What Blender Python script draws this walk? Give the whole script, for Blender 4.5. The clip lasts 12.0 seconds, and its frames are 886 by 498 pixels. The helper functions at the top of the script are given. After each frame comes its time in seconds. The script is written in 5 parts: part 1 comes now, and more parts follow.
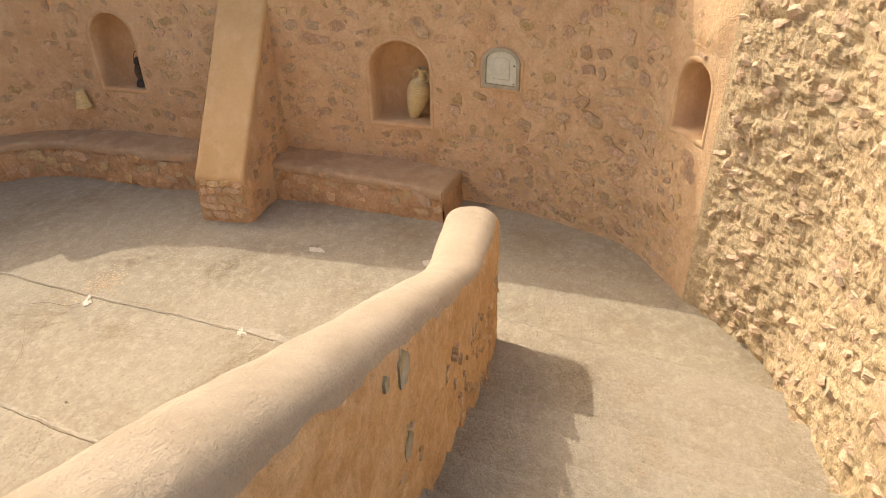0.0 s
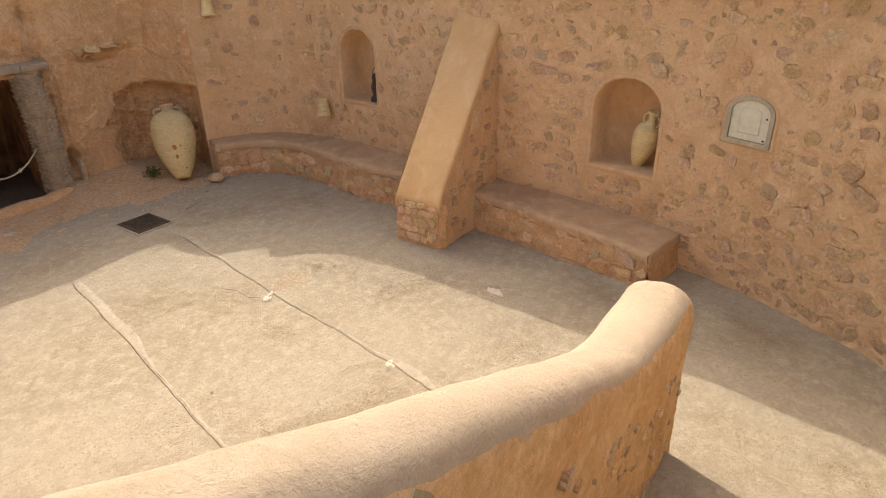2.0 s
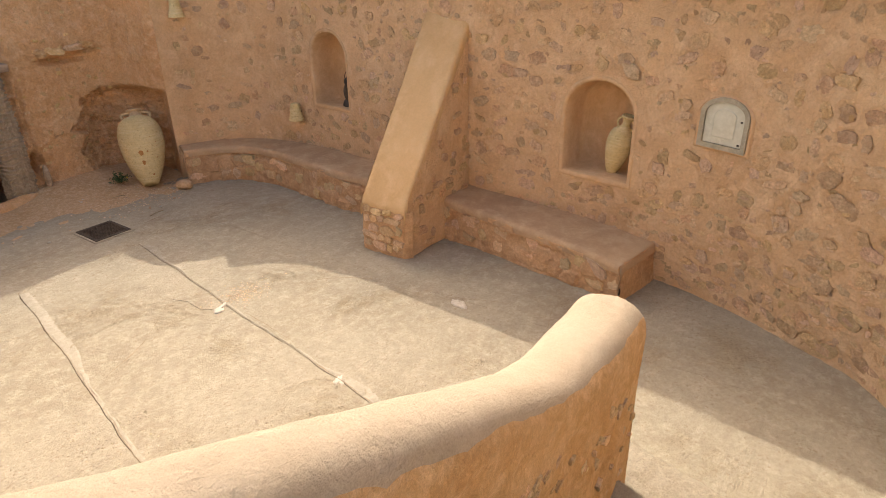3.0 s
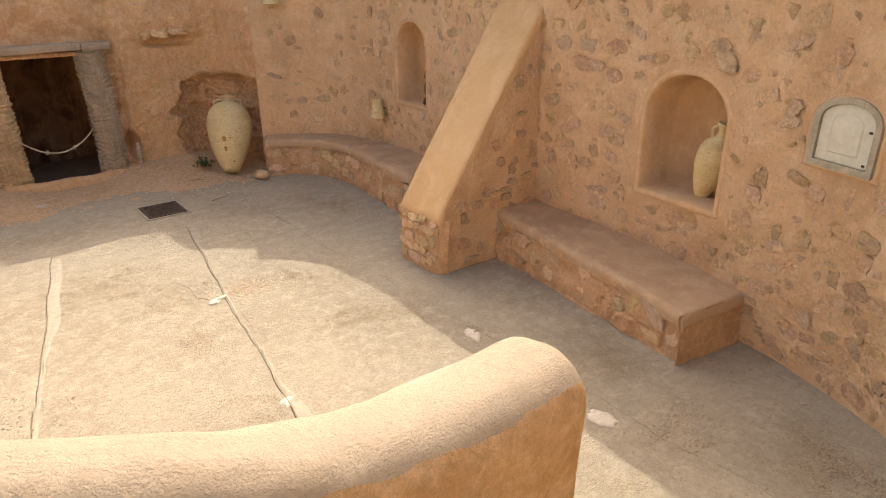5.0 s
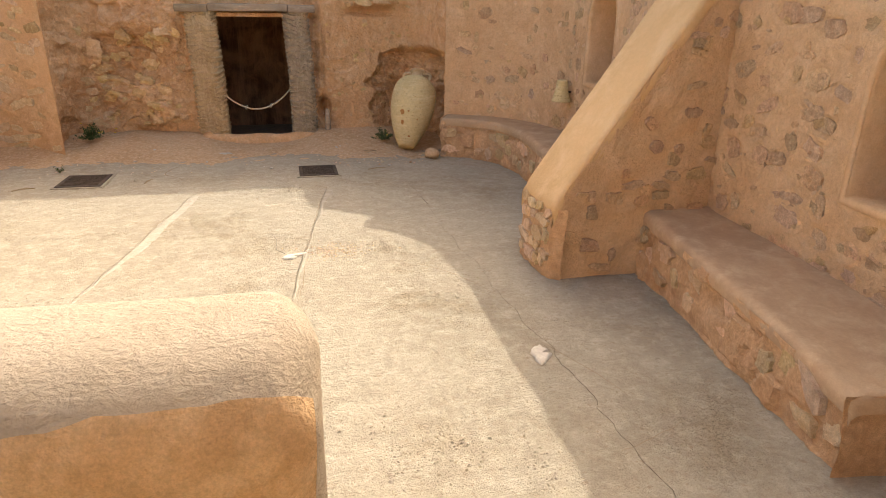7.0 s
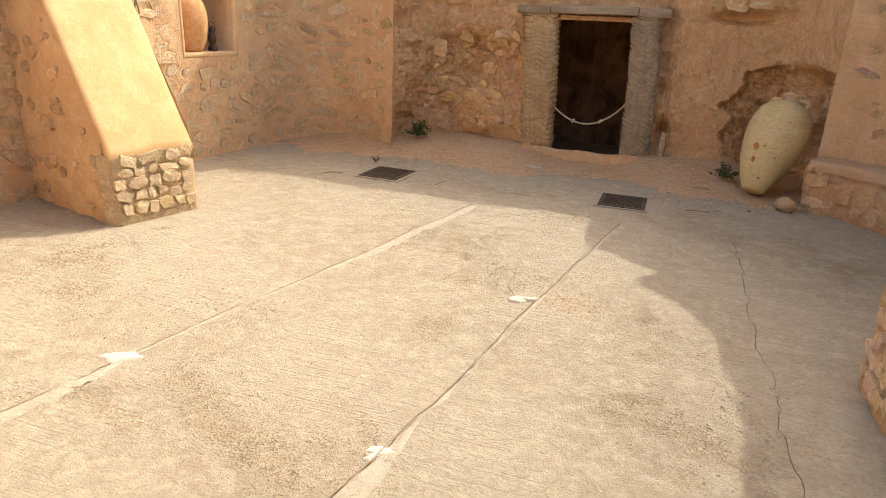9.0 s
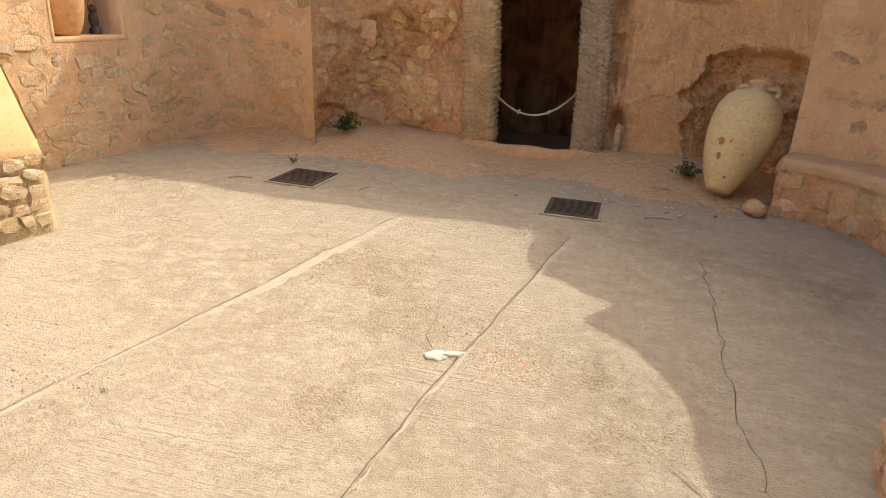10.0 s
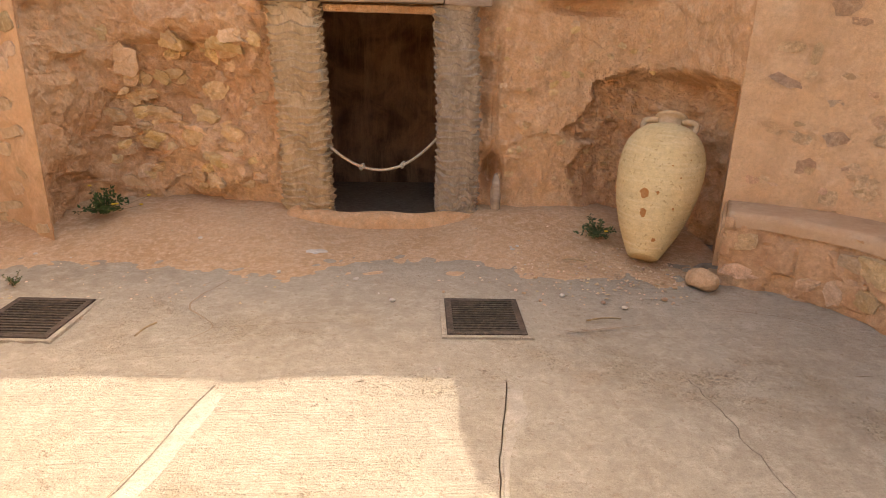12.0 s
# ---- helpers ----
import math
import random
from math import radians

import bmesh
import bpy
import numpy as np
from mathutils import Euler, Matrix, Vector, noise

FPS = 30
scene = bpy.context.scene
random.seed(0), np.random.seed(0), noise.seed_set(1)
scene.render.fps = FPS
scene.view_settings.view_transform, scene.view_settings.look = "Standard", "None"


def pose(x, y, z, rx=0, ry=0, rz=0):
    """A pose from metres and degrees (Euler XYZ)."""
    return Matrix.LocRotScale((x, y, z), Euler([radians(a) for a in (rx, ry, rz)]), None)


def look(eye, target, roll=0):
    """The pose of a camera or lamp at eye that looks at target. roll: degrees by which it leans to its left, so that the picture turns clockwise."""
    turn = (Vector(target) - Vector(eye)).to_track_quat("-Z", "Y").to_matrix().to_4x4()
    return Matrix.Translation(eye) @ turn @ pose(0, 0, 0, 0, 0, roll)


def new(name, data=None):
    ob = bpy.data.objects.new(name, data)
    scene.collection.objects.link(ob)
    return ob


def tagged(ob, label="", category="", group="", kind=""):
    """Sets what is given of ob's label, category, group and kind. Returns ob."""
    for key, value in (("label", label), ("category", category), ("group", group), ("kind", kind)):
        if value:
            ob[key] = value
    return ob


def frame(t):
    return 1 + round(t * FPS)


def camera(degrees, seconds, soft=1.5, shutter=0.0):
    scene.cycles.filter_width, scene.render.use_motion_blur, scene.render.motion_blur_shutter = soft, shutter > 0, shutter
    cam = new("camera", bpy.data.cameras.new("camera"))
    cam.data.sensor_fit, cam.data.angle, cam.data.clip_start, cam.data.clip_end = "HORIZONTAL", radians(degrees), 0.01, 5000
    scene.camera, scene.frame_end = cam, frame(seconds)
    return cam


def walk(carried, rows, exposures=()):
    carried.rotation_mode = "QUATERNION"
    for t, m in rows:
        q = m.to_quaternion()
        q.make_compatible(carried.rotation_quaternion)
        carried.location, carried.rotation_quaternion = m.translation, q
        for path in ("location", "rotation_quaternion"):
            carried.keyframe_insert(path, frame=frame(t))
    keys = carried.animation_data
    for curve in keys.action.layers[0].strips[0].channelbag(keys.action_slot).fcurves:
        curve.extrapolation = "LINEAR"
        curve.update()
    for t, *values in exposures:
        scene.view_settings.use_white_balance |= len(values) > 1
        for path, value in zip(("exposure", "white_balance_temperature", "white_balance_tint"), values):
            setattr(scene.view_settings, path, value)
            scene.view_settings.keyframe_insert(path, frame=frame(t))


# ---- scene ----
cam = camera(68.8, 12.0, soft=0.8)
PATH = [
    (0, (0.037, 0.019, 3.395), (1.739, 0.34, 2.394), -1.1),
    (0.5, (0.166, -0.073, 3.402), (1.782, 0.584, 2.424), -1.1),
    (1, (0.364, -0.138, 3.25), (1.912, 0.703, 2.302), -1.1),
    (1.5, (0.61, -0.158, 3.278), (2.129, 0.745, 2.342), -0.9),
    (2, (0.808, -0.16, 3.17), (2.3, 0.83, 2.278), -0.9),
    (2.5, (1.063, -0.224, 3.097), (2.549, 0.787, 2.222), -0.9),
    (3, (1.252, -0.335, 3.029), (2.748, 0.672, 2.164), -0.9),
    (3.2, (1.395, -0.349, 2.958), (2.891, 0.659, 2.094), -1.0),
    (4.8, (2.562, -0.581, 2.575), (3.862, 0.703, 1.761), -0.4),
    (5, (2.702, -0.672, 2.496), (3.889, 0.735, 1.714), -0.4),
    (5.5, (3.063, -0.734, 2.357), (4.01, 0.875, 1.641), 0.3),
    (6, (3.48, -0.732, 2.191), (4.33, 0.935, 1.486), 0.6),
    (6.5, (3.863, -0.768, 2.011), (4.529, 0.979, 1.299), 0.6),
    (7, (4.2, -0.465, 1.818), (4.713, 1.332, 1.105), 1.1),
    (7.5, (4.584, -0.335, 1.615), (4.659, 1.535, 0.909), 1.6),
    (7.7, (4.679, -0.266, 1.641), (4.628, 1.601, 0.927), 1.8),
    (9.3, (4.966, 0.96, 1.569), (4.369, 2.746, 0.896), 2.9),
    (9.5, (4.948, 1.149, 1.574), (4.35, 2.927, 0.88), 3.1),
    (10, (4.972, 1.642, 1.559), (4.53, 3.454, 0.838), 2.5),
    (10.5, (4.854, 2.139, 1.574), (4.6, 3.982, 0.839), 2.3),
    (11, (4.676, 2.574, 1.553), (4.669, 4.444, 0.846), 2.2),
    (11.5, (4.524, 3.106, 1.527), (4.667, 4.982, 0.849), 1.8),
    (12, (4.299, 3.579, 1.52), (4.447, 5.464, 0.869), 1.6),
]
walk(cam, [(t, look(eye, target, roll)) for t, eye, target, roll in PATH],
     exposures=[(0.0, 1.0, 8100, 9), (3.0, 1.19, 8000, 10), (6.0, 1.39, 7900, 10), (7.5, 1.47, 7800, 7), (9.5, 1.27, 7900, 9), (10.5, 1.36, 8100, 11), (12.0, 1.95, 8600, 16)])

# ---- light ----
RIM = 3.12                                   # height of the pit's rim above the courtyard
SUN_AZ, SUN_EL = math.atan2(0.835, 0.55), radians(47.0)   # the sun stands over the corner beyond the bench
to_sun = Vector((math.cos(SUN_AZ) * math.cos(SUN_EL), math.sin(SUN_AZ) * math.cos(SUN_EL), math.sin(SUN_EL)))
sun = new("sun", bpy.data.lights.new("sun", "SUN"))
sun.data.energy, sun.data.angle, sun.data.color = 1.27, radians(0.53), (1.0, 1.0, 0.97)
sun.rotation_euler = to_sun.to_track_quat("Z", "Y").to_euler()
sun.location = (4, 4, 12)
world = bpy.data.worlds.new("sky")
scene.world = world
world.use_nodes = True
wn = world.node_tree
sky = wn.nodes.new("ShaderNodeTexSky")
sky.sky_type, sky.sun_disc = "NISHITA", False
sky.sun_elevation, sky.sun_rotation = SUN_EL, math.pi / 2 - SUN_AZ
sky.air_density, sky.dust_density, sky.ozone_density = 1.0, 5.0, 0.3
wn.links.new(sky.outputs[0], wn.nodes["Background"].inputs[0])
wn.nodes["Background"].inputs[1].default_value = 0.15


# ---- materials ----
def earthy(name, dark, mid, light, big=0.7, fine=14.0, rough=0.95, bump=0.4, bump_scale=60.0, depth=0.006,
           vary=0.0, streak=None, speck=None, island=False, coarse=0.0, grit=None, grain=0.16, broom=0.0):
    """Sand, plaster, stone or concrete: three tones mixed at two scales, with relief."""
    m = bpy.data.materials.new(name)
    m.use_nodes = True
    nt = m.node_tree
    N, L = nt.nodes, nt.links
    bsdf = N["Principled BSDF"]
    bsdf.inputs["Roughness"].default_value = rough
    bsdf.inputs["Specular IOR Level"].default_value = 0.25
    geo = N.new("ShaderNodeNewGeometry")
    place = geo.outputs["Position"]
    if streak:
        mp = N.new("ShaderNodeMapping")
        mp.inputs["Scale"].default_value = streak
        L.new(place, mp.inputs[0])
        place = mp.outputs[0]

    def noise_at(scale, detail=6.0, r=0.6, distort=0.0, vec=None):
        n = N.new("ShaderNodeTexNoise")
        n.inputs["Scale"].default_value, n.inputs["Detail"].default_value = scale, detail
        n.inputs["Roughness"].default_value, n.inputs["Distortion"].default_value = r, distort
        L.new(vec or geo.outputs["Position"], n.inputs["Vector"])
        return n.outputs[0]

    def ramp(fac, lo, hi):
        r = N.new("ShaderNodeMapRange")
        r.interpolation_type = "SMOOTHSTEP"
        r.inputs[1].default_value, r.inputs[2].default_value = lo, hi
        L.new(fac, r.inputs[0])
        return r.outputs[0]

    def mix(fac, a, b, how="MIX"):
        x = N.new("ShaderNodeMix")
        x.data_type, x.blend_type = "RGBA", how
        for sock, val in ((x.inputs[0], fac), (x.inputs[6], a), (x.inputs[7], b)):
            if hasattr(val, "links"):
                L.new(val, sock)
            else:
                sock.default_value = val if isinstance(val, float) else (*val, 1)
        return x.outputs[2]

    c = mix(ramp(noise_at(big, 5.0, 0.65, 0.6), 0.34, 0.66), dark, mid)
    c = mix(ramp(noise_at(fine, 8.0, 0.7, 0.3, place), 0.40, 0.72), c, light)
    if speck:
        c = mix(ramp(noise_at(speck[0], 3.0, 0.6), 0.60, 0.68), c, speck[1])
    grit_height = None
    if grit:                                     # worn patches where the gravel shows
        zone = ramp(noise_at(0.9, 9.0, 0.74, 0.5), 0.52, 0.66)
        vor = N.new("ShaderNodeTexVoronoi")
        vor.inputs["Scale"].default_value = grit[0]
        wob = N.new("ShaderNodeVectorMath")
        wob.operation = "MULTIPLY_ADD"
        nz = N.new("ShaderNodeTexNoise")
        nz.inputs["Scale"].default_value, nz.inputs["Detail"].default_value = 40.0, 3.0
        L.new(geo.outputs["Position"], nz.inputs["Vector"])
        L.new(nz.outputs[1], wob.inputs[0])
        wob.inputs[1].default_value = (0.03, 0.03, 0.03)
        L.new(geo.outputs["Position"], wob.inputs[2])
        L.new(wob.outputs[0], vor.inputs["Vector"])
        gap_n = ramp(vor.outputs["Distance"], 0.50, 0.95)
        both = N.new("ShaderNodeMath")
        both.operation = "MULTIPLY"
        L.new(zone, both.inputs[0])
        L.new(gap_n, both.inputs[1])
        tint = mix(zone, c, grit[1], "MULTIPLY")
        c = mix(both.outputs[0], tint, grit[2])
        inv_n = N.new("ShaderNodeMath")
        inv_n.operation = "SUBTRACT"
        inv_n.inputs[0].default_value = 1.0
        L.new(both.outputs[0], inv_n.inputs[1])
        grit_height = inv_n.outputs[0]
    if vary:
        info = N.new("ShaderNodeObjectInfo") if not island else geo
        hsv = N.new("ShaderNodeHueSaturation")
        r = N.new("ShaderNodeMapRange")
        L.new(info.outputs["Random" if not island else "Random Per Island"], r.inputs[0])
        r.inputs[3].default_value, r.inputs[4].default_value = 1 - vary, 1 + vary
        L.new(r.outputs[0], hsv.inputs["Value"])
        w = N.new("ShaderNodeTexWhiteNoise")
        w.noise_dimensions = "1D"
        L.new(info.outputs["Random" if not island else "Random Per Island"], w.inputs["W"])
        r2 = N.new("ShaderNodeMapRange")
        L.new(w.outputs[0], r2.inputs[0])
        r2.inputs[3].default_value, r2.inputs[4].default_value = 0.5 - vary * 0.05, 0.5 + vary * 0.09
        L.new(r2.outputs[0], hsv.inputs["Hue"])
        r3 = N.new("ShaderNodeMapRange")
        L.new(w.outputs[1], r3.inputs[0])
        r3.inputs[3].default_value, r3.inputs[4].default_value = 1 - vary, 1 + vary * 0.6
        L.new(r3.outputs[0], hsv.inputs["Saturation"])
        L.new(c, hsv.inputs["Color"])
        c = hsv.outputs[0]
    if grain:                                    # sand grains and small blotches
        for scale, much in ((170.0, grain), (36.0, grain * 0.7)):
            g = N.new("ShaderNodeMapRange")
            L.new(noise_at(scale, 4.0, 0.7), g.inputs[0])
            g.inputs[1].default_value, g.inputs[2].default_value = 0.3, 0.7
            g.inputs[3].default_value, g.inputs[4].default_value = 1 - much, 1 + much * 0.8
            c = mix(1.0, c, g.outputs[0], "MULTIPLY")
    L.new(c, bsdf.inputs["Base Color"])
    b1 = N.new("ShaderNodeBump")
    b1.inputs["Strength"].default_value, b1.inputs["Distance"].default_value = bump, depth * 1.25
    L.new(noise_at(bump_scale, 6.0, 0.65, 0.2, place), b1.inputs["Height"])
    if grit_height:
        b0 = N.new("ShaderNodeBump")
        b0.inputs["Strength"].default_value, b0.inputs["Distance"].default_value = 0.9, 0.018
        L.new(grit_height, b0.inputs["Height"])
        L.new(b0.outputs[0], b1.inputs["Normal"])
    if broom:                                    # raked strokes of the screed, in sweeps
        turn_map = N.new("ShaderNodeMapping")
        turn_map.inputs["Rotation"].default_value = (0, 0, radians(-24))
        turn_map.inputs["Scale"].default_value = (1.6, 42.0, 1.0)
        L.new(geo.outputs["Position"], turn_map.inputs[0])
        sweep = N.new("ShaderNodeMath")
        sweep.operation = "MULTIPLY"
        L.new(noise_at(1.0, 3.0, 0.6, 0.8, turn_map.outputs[0]), sweep.inputs[0])
        L.new(ramp(noise_at(0.8, 4.0, 0.6, 0.4), 0.40, 0.62), sweep.inputs[1])
        b3 = N.new("ShaderNodeBump")
        b3.inputs["Strength"].default_value, b3.inputs["Distance"].default_value = 0.8, broom
        L.new(sweep.outputs[0], b3.inputs["Height"])
        L.new(b3.outputs[0], b1.inputs["Normal"])
        if grit_height:
            L.new(b0.outputs[0], b3.inputs["Normal"])
    if coarse:
        b2 = N.new("ShaderNodeBump")
        b2.inputs["Strength"].default_value, b2.inputs["Distance"].default_value = 0.8, coarse * 1.25
        L.new(noise_at(bump_scale * 0.22, 7.0, 0.7, 0.5), b2.inputs["Height"])
        L.new(b1.outputs[0], b2.inputs["Normal"])
        L.new(b2.outputs[0], bsdf.inputs["Normal"])
    else:
        L.new(b1.outputs[0], bsdf.inputs["Normal"])
    return m


def plain(name, color, rough=0.6, metal=0.0):
    m = bpy.data.materials.new(name)
    m.use_nodes = True
    b = m.node_tree.nodes["Principled BSDF"]
    b.inputs["Base Color"].default_value = (*color, 1)
    b.inputs["Roughness"].default_value, b.inputs["Metallic"].default_value = rough, metal
    return m


MORTAR = earthy("sand_mortar", (0.64, 0.42, 0.25), (0.735, 0.505, 0.31), (0.785, 0.575, 0.38), 0.9, 5.0, bump=0.7, bump_scale=50, depth=0.012, coarse=0.026, grain=0.14)
STONE = earthy("wall_stone", (0.57, 0.36, 0.225), (0.665, 0.45, 0.285), (0.75, 0.545, 0.365), 3.0, 16.0, bump=0.9, bump_scale=45, depth=0.016, vary=0.18, coarse=0.04, grain=0.26)
STONES = earthy("wall_stone_rest", (0.57, 0.36, 0.225), (0.665, 0.45, 0.285), (0.75, 0.545, 0.365), 3.0, 16.0, bump=0.9, bump_scale=45, depth=0.016, vary=0.18, island=True, coarse=0.04, grain=0.26)
ROUGH = earthy("rubble_wall", (0.52, 0.38, 0.235), (0.62, 0.48, 0.305), (0.69, 0.565, 0.39), 1.6, 16.0, bump=0.8, bump_scale=50, depth=0.02, coarse=0.03, grain=0.2)
RUBBLE = earthy("rubble_stone", (0.54, 0.37, 0.24), (0.68, 0.51, 0.34), (0.77, 0.62, 0.44), 3.0, 20.0, bump=0.7, bump_scale=45, depth=0.015, vary=0.26, island=True, coarse=0.03, grain=0.2)
RUBBLEW = earthy("coursed_stone", (0.56, 0.40, 0.25), (0.68, 0.52, 0.34), (0.76, 0.62, 0.44), 3.0, 20.0, bump=0.7, bump_scale=45, depth=0.015, vary=0.12, coarse=0.03)
RUBBLEO = earthy("ochre_stone", (0.61, 0.40, 0.24), (0.71, 0.505, 0.315), (0.79, 0.60, 0.41), 3.0, 20.0, bump=0.8, bump_scale=45, depth=0.015, vary=0.2, coarse=0.035, grain=0.22)
EARTHSTONE = earthy("earth_stone", (0.62, 0.38, 0.18), (0.74, 0.50, 0.27), (0.82, 0.62, 0.38), 3.0, 16.0, bump=0.7, bump_scale=40, depth=0.015, vary=0.14, coarse=0.03)
PLASTER = earthy("smooth_plaster", (0.60, 0.395, 0.205), (0.67, 0.455, 0.245), (0.71, 0.505, 0.29), 1.1, 4.0, bump=0.35, bump_scale=110, depth=0.004, coarse=0.006, grain=0.07)
NICHEM = earthy("niche_plaster", (0.58, 0.375, 0.22), (0.66, 0.445, 0.27), (0.71, 0.505, 0.325), 2.0, 6.0, bump=0.4, bump_scale=70, depth=0.005, coarse=0.008, grain=0.08)
COPING = earthy("coping_plaster", (0.47, 0.38, 0.285), (0.515, 0.42, 0.32), (0.56, 0.465, 0.36), 1.4, 5.0, bump=0.9, bump_scale=110, depth=0.009, streak=(0.6, 1.0, 1.0), coarse=0.014, grain=0.07)
ORANGE = earthy("orange_render", (0.60, 0.365, 0.185), (0.69, 0.45, 0.25), (0.76, 0.54, 0.33), 2.2, 9.0, bump=0.7, bump_scale=40, depth=0.012, coarse=0.03)
BENCHM = earthy("bench_render", (0.51, 0.305, 0.175), (0.61, 0.39, 0.23), (0.69, 0.47, 0.295), 2.2, 9.0, bump=0.7, bump_scale=40, depth=0.012, coarse=0.03, grain=0.2)
EARTH = earthy("rock_cut_earth", (0.64, 0.365, 0.19), (0.77, 0.49, 0.275), (0.83, 0.59, 0.375), 0.9, 8.0, bump=0.8, bump_scale=38, depth=0.018, coarse=0.05, grain=0.18)
DIRT = earthy("red_dirt", (0.56, 0.365, 0.21), (0.65, 0.45, 0.28), (0.70, 0.53, 0.36), 1.3, 18.0, bump=0.8, bump_scale=90, depth=0.012, coarse=0.02)
CONCRETE = earthy("worn_concrete", (0.375, 0.325, 0.25), (0.435, 0.388, 0.308), (0.495, 0.45, 0.366), 0.8, 9.0, bump=0.7, bump_scale=120, depth=0.010, speck=(34.0, (0.365, 0.305, 0.232)), coarse=0.014, grit=(78.0, (1.0, 0.955, 0.89), (0.315, 0.258, 0.193)), grain=0.15, broom=0.015)
JOINT = earthy("joint_cement", (0.40, 0.36, 0.295), (0.455, 0.41, 0.335), (0.51, 0.46, 0.385), 2.5, 10.0, bump=0.7, bump_scale=80, depth=0.006, coarse=0.012, grain=0.14)
SEATM = earthy("bench_screed", (0.42, 0.285, 0.185), (0.50, 0.35, 0.225), (0.56, 0.415, 0.28), 1.5, 5.0, bump=0.3, bump_scale=60, depth=0.004, grain=0.1)
STEPM = earthy("gravelly_step", (0.49, 0.425, 0.335), (0.57, 0.505, 0.41), (0.62, 0.565, 0.47), 1.2, 12.0, bump=1.0, bump_scale=70, depth=0.02, coarse=0.03, grit=(62.0, (0.97, 0.93, 0.86), (0.40, 0.33, 0.25)), grain=0.2)
GRITM = earthy("set_gravel", (0.37, 0.305, 0.23), (0.45, 0.385, 0.30), (0.51, 0.45, 0.36), 6.0, 30.0, bump=0.4, bump_scale=120, depth=0.004, vary=0.22, island=True)
SPILL = earthy("white_plaster_spill", (0.58, 0.53, 0.455), (0.64, 0.595, 0.52), (0.69, 0.65, 0.58), 8.0, 30.0, bump=0.4, bump_scale=90, depth=0.004)
CRACK = earthy("crack_dirt", (0.26, 0.19, 0.13), (0.33, 0.25, 0.17), (0.40, 0.31, 0.22), 3.0, 20.0)
PALM = earthy("palm_wood", (0.47, 0.34, 0.205), (0.61, 0.465, 0.295), (0.69, 0.55, 0.37), 3.0, 22.0, bump=0.9, bump_scale=30, depth=0.02, streak=(1.0, 1.0, 0.25), coarse=0.02)
GREYPALM = earthy("weathered_palm_wood", (0.37, 0.30, 0.225), (0.48, 0.395, 0.30), (0.57, 0.485, 0.38), 3.0, 22.0, bump=0.9, bump_scale=30, depth=0.02, streak=(1.0, 1.0, 0.25), coarse=0.02)
PLANK = earthy("grey_lintel_wood", (0.28, 0.21, 0.15), (0.38, 0.29, 0.21), (0.47, 0.38, 0.28), 2.0, 20.0, bump=0.8, bump_scale=35, depth=0.01, streak=(0.15, 1.0, 1.0), vary=0.1)
JARM = earthy("pale_clay", (0.60, 0.475, 0.25), (0.68, 0.56, 0.31), (0.73, 0.62, 0.385), 3.0, 12.0, rough=0.85, bump=0.3, bump_scale=30, depth=0.005, streak=(0.3, 0.3, 3.0), speck=(38.0, (0.50, 0.38, 0.20)))
JARTOP = earthy("dusty_clay", (0.52, 0.37, 0.22), (0.60, 0.45, 0.28), (0.66, 0.52, 0.34), 4.0, 14.0, rough=0.9, bump=0.3, bump_scale=40, depth=0.005)
RUST = earthy("rust_stain", (0.36, 0.15, 0.05), (0.44, 0.20, 0.07), (0.50, 0.27, 0.11), 9.0, 40.0)
REDJAR = earthy("red_clay", (0.56, 0.29, 0.13), (0.64, 0.35, 0.17), (0.70, 0.43, 0.23), 4.0, 16.0, rough=0.85, bump=0.3, bump_scale=40, depth=0.004)
IRON = earthy("rusty_iron", (0.045, 0.034, 0.028), (0.075, 0.057, 0.045), (0.13, 0.10, 0.075), 6.0, 40.0, rough=0.7, bump=0.3, bump_scale=120, depth=0.002)
# near-black colour standing in for the shade below the drain bars
PITSHADE = plain("drain_shade", (0.02, 0.017, 0.014), 0.95)
HATCHM = earthy("grey_green_hatch", (0.58, 0.58, 0.48), (0.64, 0.64, 0.54), (0.69, 0.69, 0.59), 5.0, 20.0, rough=0.55, bump=0.15, bump_scale=60, depth=0.002, grain=0.04)
FRAMEM = earthy("grey_cement_frame", (0.36, 0.33, 0.25), (0.43, 0.39, 0.30), (0.50, 0.45, 0.36), 5.0, 22.0, bump=0.4, bump_scale=60, depth=0.004)
ROPEM = earthy("hemp_rope", (0.48, 0.40, 0.29), (0.58, 0.50, 0.38), (0.66, 0.58, 0.46), 10.0, 90.0, bump=0.8, bump_scale=260, depth=0.006)
LEAF = earthy("weed_leaf", (0.045, 0.075, 0.025), (0.07, 0.11, 0.035), (0.11, 0.15, 0.06), 9.0, 40.0, rough=0.7, vary=0.2)
STEM = earthy("dry_stem", (0.30, 0.22, 0.12), (0.38, 0.29, 0.17), (0.46, 0.37, 0.24), 9.0, 40.0)
PETAL = plain("yellow_petal", (0.75, 0.50, 0.04), 0.6)
DARKGLASS = plain("dark_lantern", (0.035, 0.028, 0.024), 0.45)
WIRE = plain("grey_wire", (0.20, 0.17, 0.14), 0.6, 0.6)
ROOMM = earthy("cave_earth", (0.17, 0.09, 0.055), (0.52, 0.30, 0.17), (0.62, 0.38, 0.23), 2.6, 6.0, bump=0.6, bump_scale=20, depth=0.02, streak=(1.0, 1.0, 0.12))


# ---- building helpers ----
def hash2(ix, iy, seed):
    h = np.sin(ix * 127.1 + iy * 311.7 + seed * 74.7) * 43758.5453
    return h - np.floor(h)


